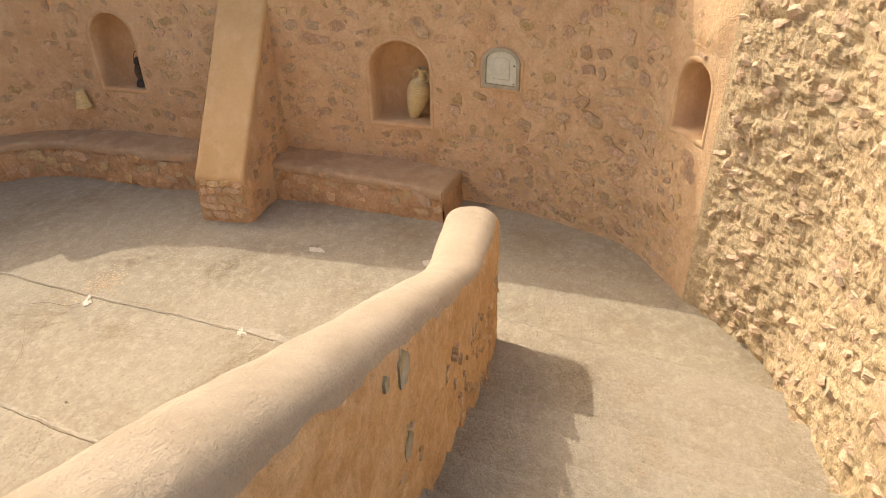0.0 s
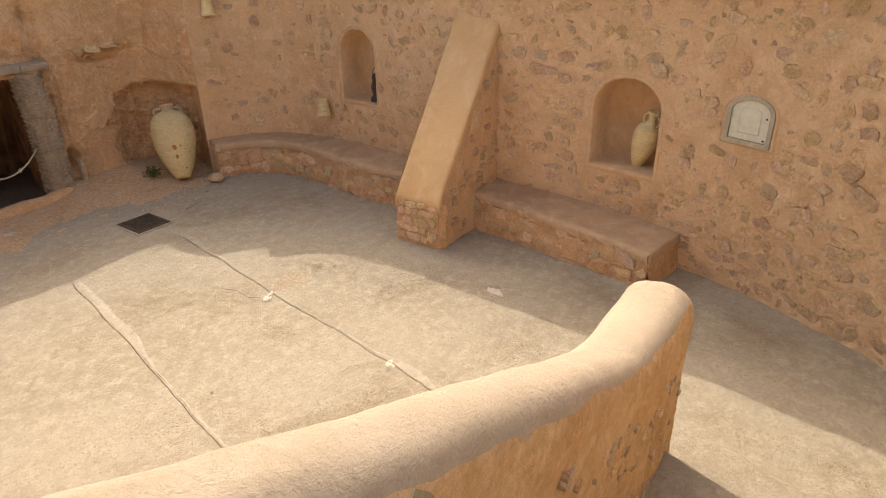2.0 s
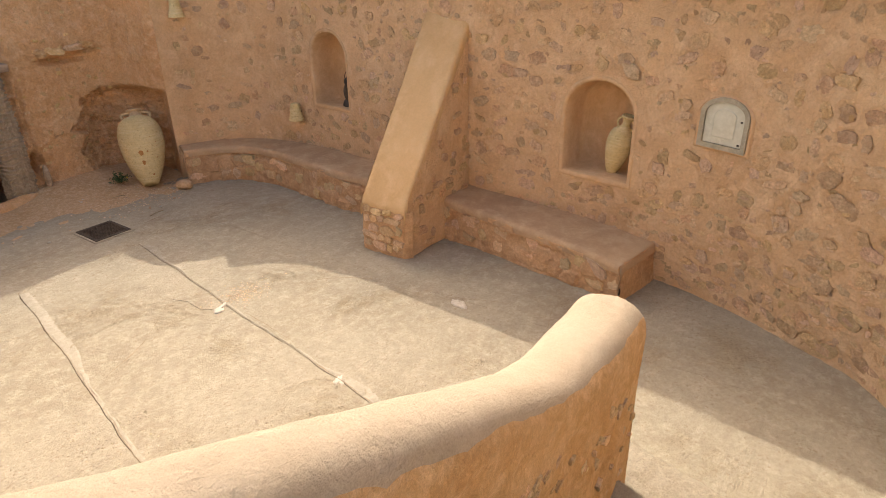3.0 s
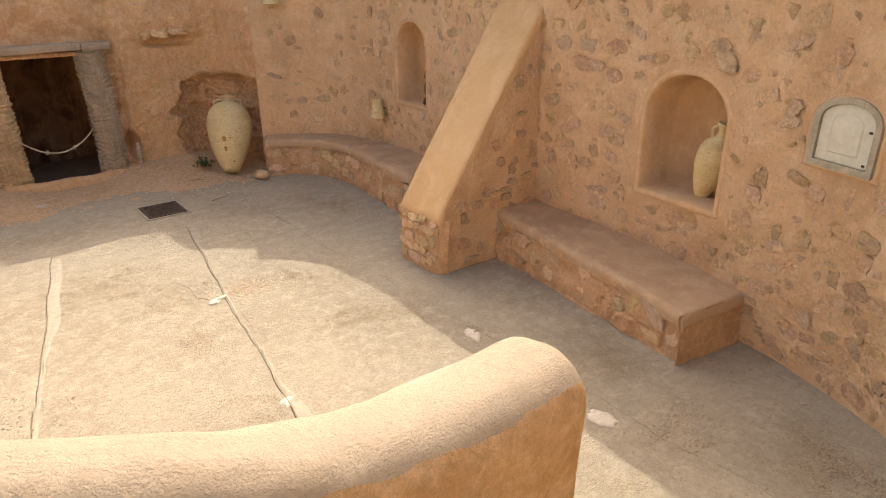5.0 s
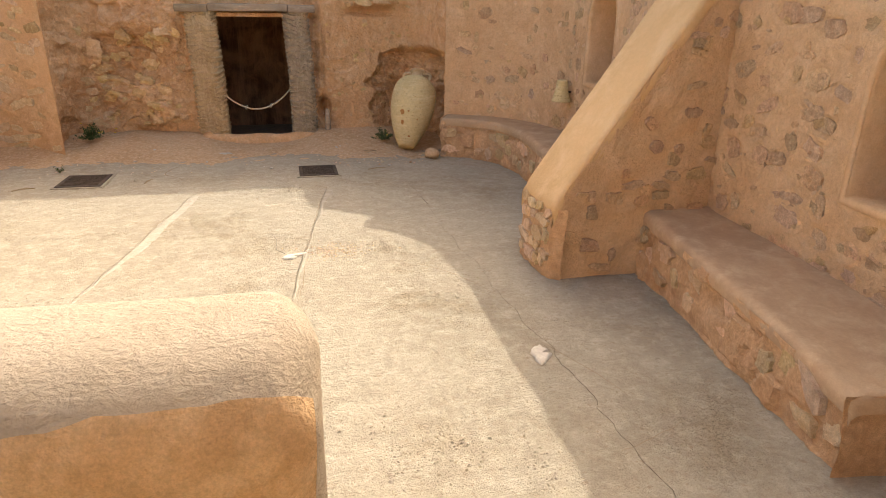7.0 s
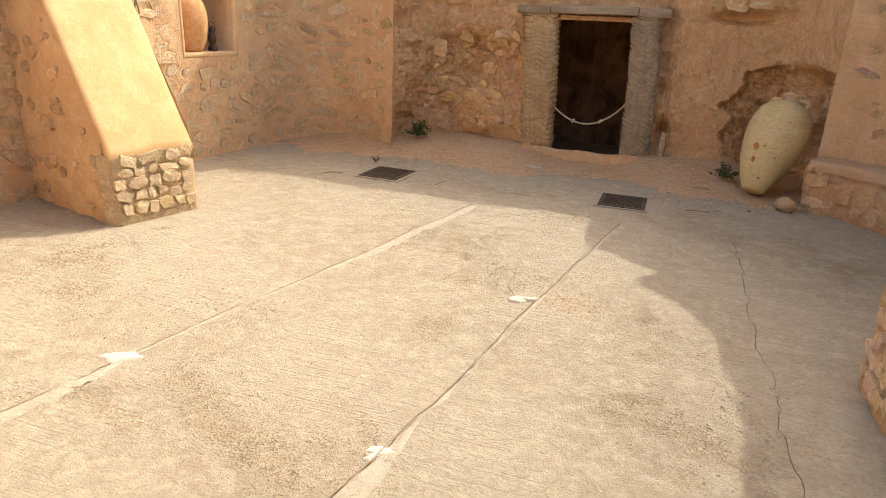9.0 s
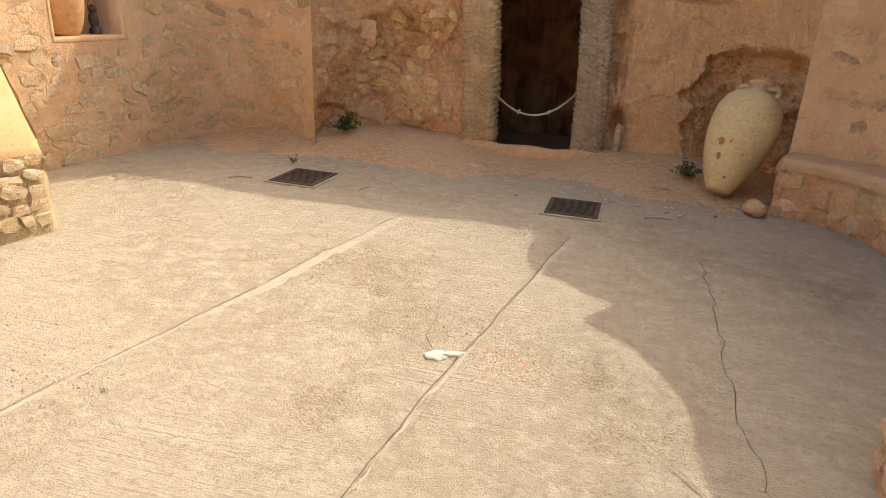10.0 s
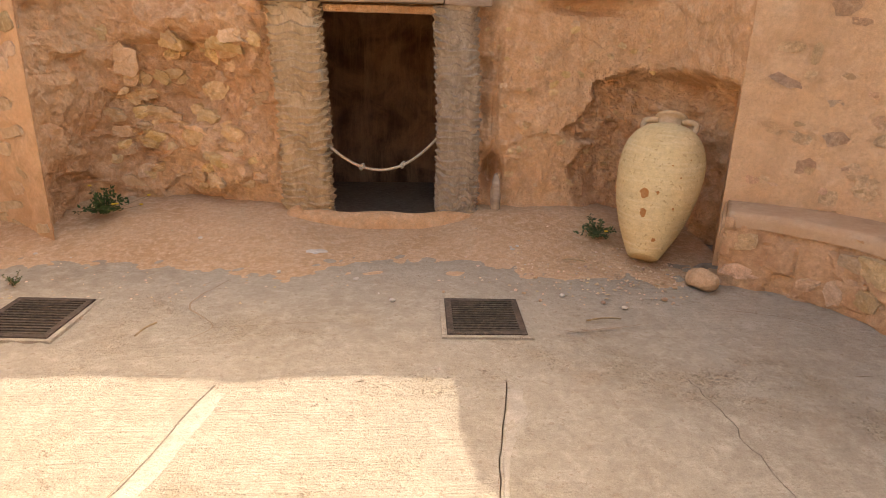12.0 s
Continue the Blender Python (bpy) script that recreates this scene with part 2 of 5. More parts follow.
def vnoise(x, y, seed=0):
    x, y = np.asarray(x, float), np.asarray(y, float)
    ix, iy = np.floor(x), np.floor(y)
    fx, fy = x - ix, y - iy
    fx, fy = fx * fx * (3 - 2 * fx), fy * fy * (3 - 2 * fy)
    a, b = hash2(ix, iy, seed), hash2(ix + 1, iy, seed)
    c, d = hash2(ix, iy + 1, seed), hash2(ix + 1, iy + 1, seed)
    return (a + (b - a) * fx) * (1 - fy) + (c + (d - c) * fx) * fy - 0.5


def fbm(x, y, seed=0, octaves=4):
    x, y = np.asarray(x, float), np.asarray(y, float)
    out, amp = 0, 1.0
    for k in range(octaves):
        out, amp = out + amp * vnoise(x * 2 ** k, y * 2 ** k, seed + 11 * k), amp * 0.5
    return out


def ridged(x, y, seed=0, octaves=4):
    x, y = np.asarray(x, float), np.asarray(y, float)
    out, amp = 0, 1.0
    for k in range(octaves):
        out, amp = out + amp * (0.25 - np.abs(vnoise(x * 2 ** k, y * 2 ** k, seed + 13 * k))), amp * 0.55
    return out


def cells(x, y, seed=0):
    """Distance to the border between irregular cells, and each cell's own number."""
    x, y = np.asarray(x, float), np.asarray(y, float)
    ix, iy = np.floor(x), np.floor(y)
    f1, f2, ident = np.full(x.shape, 9.0), np.full(x.shape, 9.0), np.zeros(x.shape)
    for dx in (-1, 0, 1):
        for dy in (-1, 0, 1):
            cx, cy = ix + dx, iy + dy
            px, py = cx + 0.15 + 0.7 * hash2(cx, cy, seed), cy + 0.15 + 0.7 * hash2(cx, cy, seed + 5)
            d = np.hypot(px - x, py - y)
            near = d < f1
            f2 = np.where(near, f1, np.minimum(f2, d))
            ident = np.where(near, hash2(cx, cy, seed + 9), ident)
            f1 = np.where(near, d, f1)
    return f2 - f1, ident


def smooth(a, b, x):
    t = np.clip((np.asarray(x, float) - a) / (b - a), 0, 1)
    return t * t * (3 - 2 * t)


def make(name, verts, faces, material, parent=None, label="", soft=True):
    """One mesh object from points and faces."""
    me = bpy.data.meshes.new(name)
    me.from_pydata([tuple(map(float, v)) for v in verts], [], faces)
    me.polygons.foreach_set("use_smooth", [soft] * len(me.polygons))
    me.materials.append(material)
    me.update()
    ob = new(name, me)
    if parent:
        ob.parent = parent
    return tagged(ob, label)


def part(name, bm, material, parent, label="", soft=False):
    me = bpy.data.meshes.new(name)
    bmesh.ops.recalc_face_normals(bm, faces=bm.faces[:])
    bm.to_mesh(me)
    bm.free()
    me.polygons.foreach_set("use_smooth", [soft] * len(me.polygons))
    me.materials.append(material)
    ob = new(name, me)
    if parent:
        ob.parent = parent
    return tagged(ob, label)


def base(name, at, label, category, group="", kind="", turn=(0, 0, 0)):
    ob = new(name)
    ob.matrix_world = pose(*at, *turn)
    ob.empty_display_size = 0.1
    return tagged(ob, label, category, group, kind)


def grid_faces(nu, nv, closed=False, keep=None):
    out = []
    for i in range(nu if closed else nu - 1):
        for j in range(nv - 1):
            if keep is None or keep[i, j]:
                k = (i + 1) % nu
                out.append((i * nv + j, k * nv + j, k * nv + j + 1, i * nv + j + 1))
    return out


def lathe(profile, steps=40, wobble=0.0, seed=0):
    """Points and faces of a turned shape from (radius, height) pairs, closed at both ends."""
    verts, n = [], len(profile)
    for i in range(steps):
        a = 2 * math.pi * i / steps
        for j, (r, z) in enumerate(profile):
            rr = r * (1 + wobble * float(vnoise(2 * math.cos(a) + 5, z * 5 + 2 * math.sin(a), seed)))
            verts.append((rr * math.cos(a), rr * math.sin(a), z))
    return verts, grid_faces(steps, n, True)


def profile_curve(points, n=40):
    """Catmull-Rom through (a, b) pairs."""
    pts = [points[0], *points, points[-1]]
    out = []
    seg = len(points) - 1
    for i in range(seg):
        p0, p1, p2, p3 = (np.array(p, float) for p in pts[i:i + 4])
        m = max(2, n // seg)
        for k in range(m + (i == seg - 1)):
            t = k / m
            out.append(tuple(0.5 * (2 * p1 + (p2 - p0) * t + (2 * p0 - 5 * p1 + 4 * p2 - p3) * t * t + (3 * p1 - p0 - 3 * p2 + p3) * t ** 3)))
    return out


def tube(points, radius, sides=8, taper=None):
    """Points and faces of a round bar along a line of points."""
    verts = []
    pts = [Vector(p) for p in points]
    for i, p in enumerate(pts):
        d = (pts[min(i + 1, len(pts) - 1)] - pts[max(i - 1, 0)]).normalized()
        side = d.cross(Vector((0.31, 0.22, 0.92))).normalized()
        up = side.cross(d)
        r = radius * (taper[i] if taper else 1)
        for k in range(sides):
            a = 2 * math.pi * k / sides
            verts.append(p + side * r * math.cos(a) + up * r * math.sin(a))
    n = len(pts)
    faces = [(i * sides + k, i * sides + (k + 1) % sides, (i + 1) * sides + (k + 1) % sides, (i + 1) * sides + k) for i in range(n - 1) for k in range(sides)]
    return verts, faces + [tuple(range(sides))[::-1], tuple((n - 1) * sides + k for k in range(sides))]


def box(bm, x0, x1, y0, y1, z0, z1, bevel=0.0):
    out = bmesh.ops.create_cube(bm, size=1, matrix=Matrix.LocRotScale(((x0 + x1) / 2, (y0 + y1) / 2, (z0 + z1) / 2), None, (x1 - x0, y1 - y0, z1 - z0)))
    if bevel:
        edges = {e for v in out["verts"] for e in v.link_edges}
        bmesh.ops.bevel(bm, geom=list(edges), offset=bevel, segments=2, affect="EDGES", profile=0.6)


class Plan:
    """A line on the plan, by its length s; the open side is to its left."""
    def __init__(self, points, rounded=True):
        pts = profile_curve(points, 24 * (len(points) - 1)) if rounded else points
        if not rounded:
            pts = [tuple(np.array(a) + (np.array(b) - np.array(a)) * k / 24) for a, b in zip(points, points[1:]) for k in range(24)] + [points[-1]]
        self.p = np.array(pts, float)
        self.s = np.concatenate([[0], np.cumsum(np.hypot(*np.diff(self.p, axis=0).T))])
        self.length = self.s[-1]

    def at(self, s):
        s = np.asarray(s, float)
        return np.stack([np.interp(s, self.s, self.p[:, 0]), np.interp(s, self.s, self.p[:, 1])], -1)

    def out(self, s):
        d = self.at(np.asarray(s) + 0.06) - self.at(np.asarray(s) - 0.06)
        d = d / np.linalg.norm(d, axis=-1, keepdims=True)
        return np.stack([-d[..., 1], d[..., 0]], -1)

    def near(self, x, y):
        return float(self.s[np.argmin(np.hypot(self.p[:, 0] - x, self.p[:, 1] - y))])

    def place(self, s, z, d=0.0):
        p, n = self.at(s), self.out(s)
        return Vector((p[0] + n[0] * d, p[1] + n[1] * d, z))

    def matrix(self, s, z, d=0.0, spin=0.0):
        n = self.out(s)
        o, u = Vector((n[0], n[1], 0)), Vector((0, 0, 1))
        m = Matrix((u.cross(o), u, o)).transposed().to_4x4()
        return Matrix.Translation(self.place(s, z, d)) @ m @ Matrix.Rotation(spin, 4, "Z")


def arch_inside(s, z, a):
    """Whether (s, z) lies in an arched opening: (s of its middle, width, sill, crown, rise of the arch)."""
    mid, w, z0, z1, rise = a
    dx = np.abs(s - mid) / (w / 2)
    top = z1 - rise + rise * np.sqrt(np.clip(1 - dx ** 2, 0, 1))
    return (dx < 1) & (z > z0) & (z < top)


def arch_line(a, grow=0.0, n=18):
    mid, w, z0, z1, rise = a
    h = w / 2 + grow
    pts = [(mid - h, z0 - grow), (mid + h, z0 - grow)]
    for k in range(n + 1):
        t = math.pi * k / n
        pts.append((mid + h * math.cos(t), z1 - rise + (rise + grow) * math.sin(t)))
    return pts


def eased(relief, s, z, holes):
    """The wall's relief, smoothed flat round its openings, where the plaster is."""
    d = relief(s, z)
    for a in holes:
        gap_s = np.maximum(np.abs(s - a[0]) - a[1] / 2, 0)
        gap_z = np.maximum(np.maximum(a[2] - z, z - a[3]), 0)
        level = float(relief(np.array([a[0]]), np.array([(a[2] + a[3]) / 2]))[0])
        d = d + (level - d) * (1 - smooth(0.05, 0.20, np.hypot(gap_s, gap_z)))
    return d


def wall_sheet(name, plan, top_fine, top, cell, relief, material, label, holes=(), thick=0.9, foot=-0.15, lean=0.0, soft=True, caps=True, beds=()):
    """A wall along a plan: a finely uneven face, a flat top and a back, one mesh, with arched openings."""
    ss = np.linspace(0, plan.length, int(plan.length / cell) + 1)
    zs = np.concatenate([np.arange(foot, top_fine, cell), np.linspace(top_fine, top, 14)])
    S, Z = np.meshgrid(ss, zs, indexing="ij")
    D = eased(relief, S, Z, holes)
    for s0, z0, turn, a, b in beds:               # the mortar lies open round each stone
        r = 1.5 * max(a, b)
        i0, i1 = np.searchsorted(ss, (s0 - r, s0 + r))
        j0, j1 = np.searchsorted(zs, (z0 - r, z0 + r))
        u, v = -(S[i0:i1, j0:j1] - s0), Z[i0:i1, j0:j1] - z0
        p, q = u * math.cos(turn) + v * math.sin(turn), v * math.cos(turn) - u * math.sin(turn)
        rho = np.hypot(p / a, q / b) + 0.35 * vnoise(S[i0:i1, j0:j1] * 22, Z[i0:i1, j0:j1] * 22, 19)
        open_by = 0.25 + 0.75 * smooth(-0.15, 0.2, vnoise(S[i0:i1, j0:j1] * 7, Z[i0:i1, j0:j1] * 9, 14))
        D[i0:i1, j0:j1] -= 0.014 * open_by * smooth(1.2, 1.0, rho) - 0.006 * smooth(1.6, 1.3, rho) * smooth(1.15, 1.3, rho)
    if not caps:
        D = D * smooth(0, 0.15, S) * smooth(0, 0.15, plan.length - S)     # walls meet edge to edge
    P, Nn = plan.at(S), plan.out(S)
    D = D - lean * np.clip(Z, 0, 9)
    V = np.stack([P[..., 0] + Nn[..., 0] * D, P[..., 1] + Nn[..., 1] * D, Z], -1)
    nu, nv = len(ss), len(zs)
    keep = np.ones((nu - 1, nv - 1), bool)
    sm, zm = (ss[1:] + ss[:-1]) / 2, (zs[1:] + zs[:-1]) / 2
    SM, ZM = np.meshgrid(sm, zm, indexing="ij")
    for a in holes:
        keep &= ~arch_inside(SM, ZM, a)
    verts = V.reshape(-1, 3).tolist()
    faces = grid_faces(nu, nv, keep=keep)
    k0 = len(verts)
    for i, s in enumerate(ss):
        deep = thick if caps else thick * min(1, 0.003 + s / 1.5, 0.003 + (plan.length - s) / 1.5)
        b = plan.at(s) - plan.out(s) * deep
        verts += [(b[0], b[1], top), (b[0], b[1], foot)]
    for i in range(nu - 1):
        a, b = i * nv + nv - 1, (i + 1) * nv + nv - 1
        faces.append((a, b, k0 + 2 * i + 2, k0 + 2 * i))
        if not any(h[2] < 0 and abs(sm[i] - h[0]) < h[1] / 2 + 0.25 for h in holes):     # a doorway goes right through
            faces.append((k0 + 2 * i, k0 + 2 * i + 2, k0 + 2 * i + 3, k0 + 2 * i + 1))
    for i in (0, nu - 1) if caps else ():
        faces.append(tuple(i * nv + j for j in range(nv)) + (k0 + 2 * i, k0 + 2 * i + 1))
    ob = make(name, verts, faces, material, soft=soft)
    return tagged(ob, label, "wall", kind="structure")


def niche(plan, a, depth, relief, parent, label, lip=0.05, taper=0.93, proud=0.003):
    """A plastered arched niche: rounded lip, reveal and back wall, one mesh."""
    rings = []
    d0 = float(relief(np.array([a[0]]), np.array([(a[2] + a[3]) / 2]))[0])
    for grow, d in ((lip, -0.03), (lip * 0.7, proud * 0.7), (lip * 0.3, proud), (0.0, proud * 0.5), (-0.012, -0.02)):
        rings.append([plan.place(s, z, d0 + d) for s, z in arch_line(a, grow)])
    for f in (0.3, 0.65, 1.0):
        b = (a[0], a[1] * (1 - (1 - taper) * f), a[2], a[3] - 0.04 * f, a[4])
        rings.append([plan.place(s, z, d0 - depth * f) for s, z in arch_line(b, -0.012)])
    n = len(rings[0])
    verts = [p for r in rings for p in r]
    faces = [(i * n + k, i * n + (k + 1) % n, (i + 1) * n + (k + 1) % n, (i + 1) * n + k) for i in range(len(rings) - 1) for k in range(n)]
    faces.append(tuple((len(rings) - 1) * n + k for k in range(n)))
    ob = make("niche", verts, faces, NICHEM, parent, label)
    return ob


# unit stones: broken-edged flat lumps, shared by all the masonry
def stone_points(seed, sides=14, square=0.5):
    rnd = random.Random(seed)
    ring, r = [], 1.0
    for k in range(sides):
        a = 2 * math.pi * (k + rnd.uniform(-0.35, 0.35)) / sides
        r = 0.25 * r + 0.75 * rnd.uniform(0.62, 1.2)
        q = r / max(abs(math.cos(a)), abs(math.sin(a))) ** square
        ring.append((q * math.cos(a), q * math.sin(a)))
    tilt = (rnd.uniform(-0.35, 0.35), rnd.uniform(-0.35, 0.35))
    verts = [(x * 1.03, y * 1.03, -2.5) for x, y in ring]
    verts += [(x * 0.95, y * 0.95, 0.8 + x * tilt[0] + y * tilt[1] + rnd.uniform(-0.35, 0.15)) for x, y in ring]
    verts.append((rnd.uniform(-0.3, 0.3), rnd.uniform(-0.3, 0.3), rnd.uniform(0.85, 1.3)))
    n = sides
    faces = [(k, (k + 1) % n, n + (k + 1) % n, n + k) for k in range(n)]
    faces += [(n + k, n + (k + 1) % n, 2 * n) for k in range(n)]
    return verts, faces


UNIT = [stone_points(100 + k, 11 + k % 4, 0.35 + 0.1 * (k % 6)) for k in range(24)]
STONE_MESHES = {}


def stone_mesh(k, material):
    if (k, material.name) not in STONE_MESHES:
        me = bpy.data.meshes.new("stone")
        me.from_pydata(UNIT[k][0], [], UNIT[k][1])
        me.polygons.foreach_set("use_smooth", [False] * len(me.polygons))
        me.materials.append(material)
        STONE_MESHES[k, material.name] = me
    return STONE_MESHES[k, material.name]


def lay_stones(list_of, parent, single, rest, limit=300):
    """list_of: (matrix, half width, half height, proud). The first ones are single pieces, the others one mesh."""
    verts, faces = [], []
    for i, (m, a, b, h) in enumerate(list_of):
        k = (i * 7 + 3) % len(UNIT)
        mm = m @ Matrix.Diagonal((a, b, h, 1))
        if i < limit:
            ob = new("stone", stone_mesh(k, single))
            ob.parent = parent
            ob.matrix_parent_inverse = parent.matrix_world.inverted()
            ob.matrix_basis = mm
        else:
            n0 = len(verts)
            verts += [tuple(mm @ Vector(v)) for v in UNIT[k][0]]
            faces += [tuple(n0 + q for q in f) for f in UNIT[k][1]]
    if verts:
        ob = make("stones", verts, faces, rest, parent, soft=False)
        ob.matrix_parent_inverse = parent.matrix_world.inverted()
        tagged(ob, kind="stuff")


def scatter_on(plan, relief, s0, s1, z0, z1, ds, dz, seed, size, proud, skip=0.2, holes=(), lean=0.0, sink=0.0, marks=None, thin=None):
    rnd = random.Random(seed)
    out = []
    row, z = 0, z0
    while z < z1:
        s = s0 + (row % 2) * ds * 0.5
        while s < s1:
            ss, zz = s + rnd.uniform(-0.3, 0.3) * ds, z + rnd.uniform(-0.3, 0.3) * dz
            a, b = size[0] * rnd.uniform(0.45, 1.5), size[1] * rnd.uniform(0.5, 1.4)
            free = all(not ((abs(ss - h[0]) < h[1] / 2 + a + 0.03) and (h[2] - b - 0.03 < zz < h[3] + b + 0.03)) for h in holes)
            if rnd.random() > (skip if thin is None or ss < thin else 0.5) and free and s0 < ss < s1:
                d = float(relief(np.array([ss]), np.array([zz]))[0]) - lean * zz - sink
                turn = rnd.uniform(-0.45, 0.45)
                out.append((plan.matrix(ss, zz, d, turn), a, b, proud * rnd.uniform(0.5, 1.4)))
                if marks is not None:
                    marks.append((ss, zz, turn, a, b))
            s += ds * rnd.uniform(0.8, 1.25)
        z += dz
        row += 1
    return out


# ---- floor ----
def joint_a(y):
    y = np.asarray(y, float)
    return 2.66 + (y - 2.5) * 0.232 + 0.03 * vnoise(y * 1.1, 1, 3) + 0.02 * vnoise(y * 5, 2, 3) + 0.008 * vnoise(y * 17, 2, 5)


def joint_b(y):
    y = np.asarray(y, float)
    return 4.14 + (y - 2.65) * 0.195 + 0.03 * vnoise(y * 1.0, 5, 3) + 0.02 * vnoise(y * 5, 6, 3) + 0.008 * vnoise(y * 17, 6, 5)


def joint_c(y):
    return 5.66 + 0.07 * vnoise(np.asarray(y) * 1.3, 0, 4) + 0.04 * vnoise(np.asarray(y) * 6, 3, 4) + 0.03 * vnoise(np.asarray(y) * 17, 3, 6)


def floor_relief(x, y, seed):
    patch = smooth(-0.1, 0.35, fbm(x * 0.9, y * 0.9, 41, 2))
    e, i = cells(x * 15, y * 15, 43)
    grit = smooth(0.1, 0.5, e) * (i > 0.55) * smooth(0.0, 0.3, fbm(x * 1.6, y * 1.6, 47, 3))
    return 0.008 * fbm(x * 1.2, y * 1.2, 44) + 0.009 * fbm(x * 9, y * 9, 45) * patch + 0.012 * grit - 0.006


floor = base("floor", (0, 0, 0), "worn pale concrete courtyard floor cast in bays, dusty", "floor", kind="structure")


def bay(left, right, y0, y1, seed, cell=0.045):
    ny = int((y1 - y0) / cell)
    ys = np.linspace(y0, y1, ny)
    width = float(np.max(right(ys) - left(ys)))
    nx = int(width / cell)
    U, Y = np.meshgrid(np.linspace(0, 1, nx), ys, indexing="ij")
    L0, R0 = left(Y), right(Y)
    X = L0 + (R0 - L0) * U
    Z = floor_relief(X, Y, seed)
    edge = np.minimum(X - L0, R0 - X)
    Z = Z - 0.001 * (1 - smooth(0, 0.03, edge))
    verts = np.stack([X, Y, Z], -1).reshape(-1, 3).tolist()
    faces = grid_faces(nx, ny)
    k0 = len(verts)
    for side in (0, nx - 1):                      # the bay's thickness along its joints
        for j in range(ny):
            v = verts[side * ny + j]
            verts += [(v[0], v[1], v[2] - 0.0005), (v[0], v[1], -0.09)]
    for q, side in enumerate((0, nx - 1)):
        for j in range(ny - 1):
            a = k0 + 2 * (q * ny + j)
            faces.append((a, a + 2, a + 3, a + 1))
    return make("bay", verts, faces, CONCRETE, floor)


gap = 0.003
bay(lambda y: np.full(np.shape(y), -1.2), lambda y: joint_a(y) - gap, 0.4, 6.15, 1)
bay(lambda y: joint_a(y) + gap, lambda y: joint_b(y) - gap, 0.4, 6.15, 2)
bay(lambda y: joint_b(y) + gap, lambda y: joint_c(y) - 0.002, -2.2, 6.15, 3)
bay(lambda y: joint_c(y) + 0.002, lambda y: np.full(np.shape(y), 8.2), -2.2, 6.15, 4)
bay(lambda y: np.full(np.shape(y), -1.2), lambda y: np.full(np.shape(y), 8.2), 6.15, 8.5, 5)
for q, (line, y0, y1) in enumerate(((joint_a, 0.4, 6.1), (joint_b, -2.2, 6.1))):
    ys = np.arange(y0, y1, 0.04)
    verts, faces = [], []
    for i, y in enumerate(ys):
        w = max(0.006, 0.045 + 0.07 * float(fbm(y * 1.7, 4 + q, 8, 3)))
        for k, u in enumerate((-1, -0.6, 0, 0.6, 1)):
            x = float(line(y)) + 0.012 + w * (u + 1) * 0.5 + 0.012 * float(vnoise(y * 9, u * 3, q))
            verts.append((x, y, float(floor_relief(np.array(x), np.array(y), 0)) + 0.003 * (1 - u * u) + 0.0015 + 0.001 * float(fbm(y * 8, u * 2 + 9 * q, 7, 3))))
    make("joint_strip", verts, grid_faces(len(ys), 5), JOINT, floor, "greyer cement filling the floor joint")
make("bedding", [(-3, -3, -0.1), (9, -3, -0.1), (9, 10.5, -0.1), (-3, 10.5, -0.1)], [(0, 1, 2, 3)], CRACK, floor)


def ribbon(points, width, z=0.004, seed=0):
    """A narrow wandering crack on the floor."""
    pts = profile_curve(points, 12 * (len(points) - 1))
    verts = []
    for i, (x, y) in enumerate(pts):
        a, b = pts[max(0, i - 1)], pts[min(len(pts) - 1, i + 1)]
        n = Vector((-(b[1] - a[1]), b[0] - a[0], 0)).normalized()
        w = width * (0.4 + 0.8 * (float(vnoise(i * 0.7, 3, seed)) + 0.5)) * math.sin(math.pi * min(1, (i + 0.6) / len(pts)) ** 0.6)
        o = 0.012 * float(vnoise(i * 0.55, 8, seed))
        p = Vector((x, y, z)) + n * o
        verts += [p - n * w, p + n * w]
    return verts, grid_faces(len(pts), 2)


for q, (line, w) in enumerate((
        ([(float(joint_a(y)), y) for y in (5.6, 5.1, 4.6, 4.2)], 0.002), ([(float(joint_a(y)), y) for y in (3.6, 3.2, 2.7, 2.3)], 0.0018),
        ([(float(joint_b(y)), y) for y in (5.5, 5.0, 4.6, 4.25)], 0.003), ([(float(joint_b(y)) + 0.05, y) for y in (4.0, 3.6, 3.2)], 0.0025), ([(float(joint_b(y)), y) for y in (2.9, 2.5, 2.0)], 0.003),
        ([(5.63, 2.6), (5.80, 2.15), (5.86, 1.9)], 0.003), ([(5.60, 1.55), (5.85, 1.62), (6.05, 1.7)], 0.0025),
        ([(5.2, 6.62), (5.45, 6.66), (5.7, 6.72)], 0.006), ([(6.2, 6.9), (6.55, 6.75), (6.8, 6.45)], 0.004),
        ([(3.3, 7.4), (3.15, 7.0), (3.35, 6.7), (3.1, 6.45)], 0.005), ([(3.35, 6.7), (3.8, 6.75), (4.5, 6.8)], 0.003),
        ([(1.5, 4.2), (1.75, 4.0), (2.0, 3.95)], 0.004), ([(3.2, 4.15), (3.6, 4.3), (4.2, 4.75)], 0.003),
        ([(5.2, 3.9), (5.45, 3.6), (5.66, 3.1)], 0.003), ([(3.0, 1.9), (3.4, 1.7), (3.9, 1.75)], 0.003))):
    v, f = ribbon(line, w, 0.006, q)
    make("crack", v, f, CRACK, floor, soft=False)


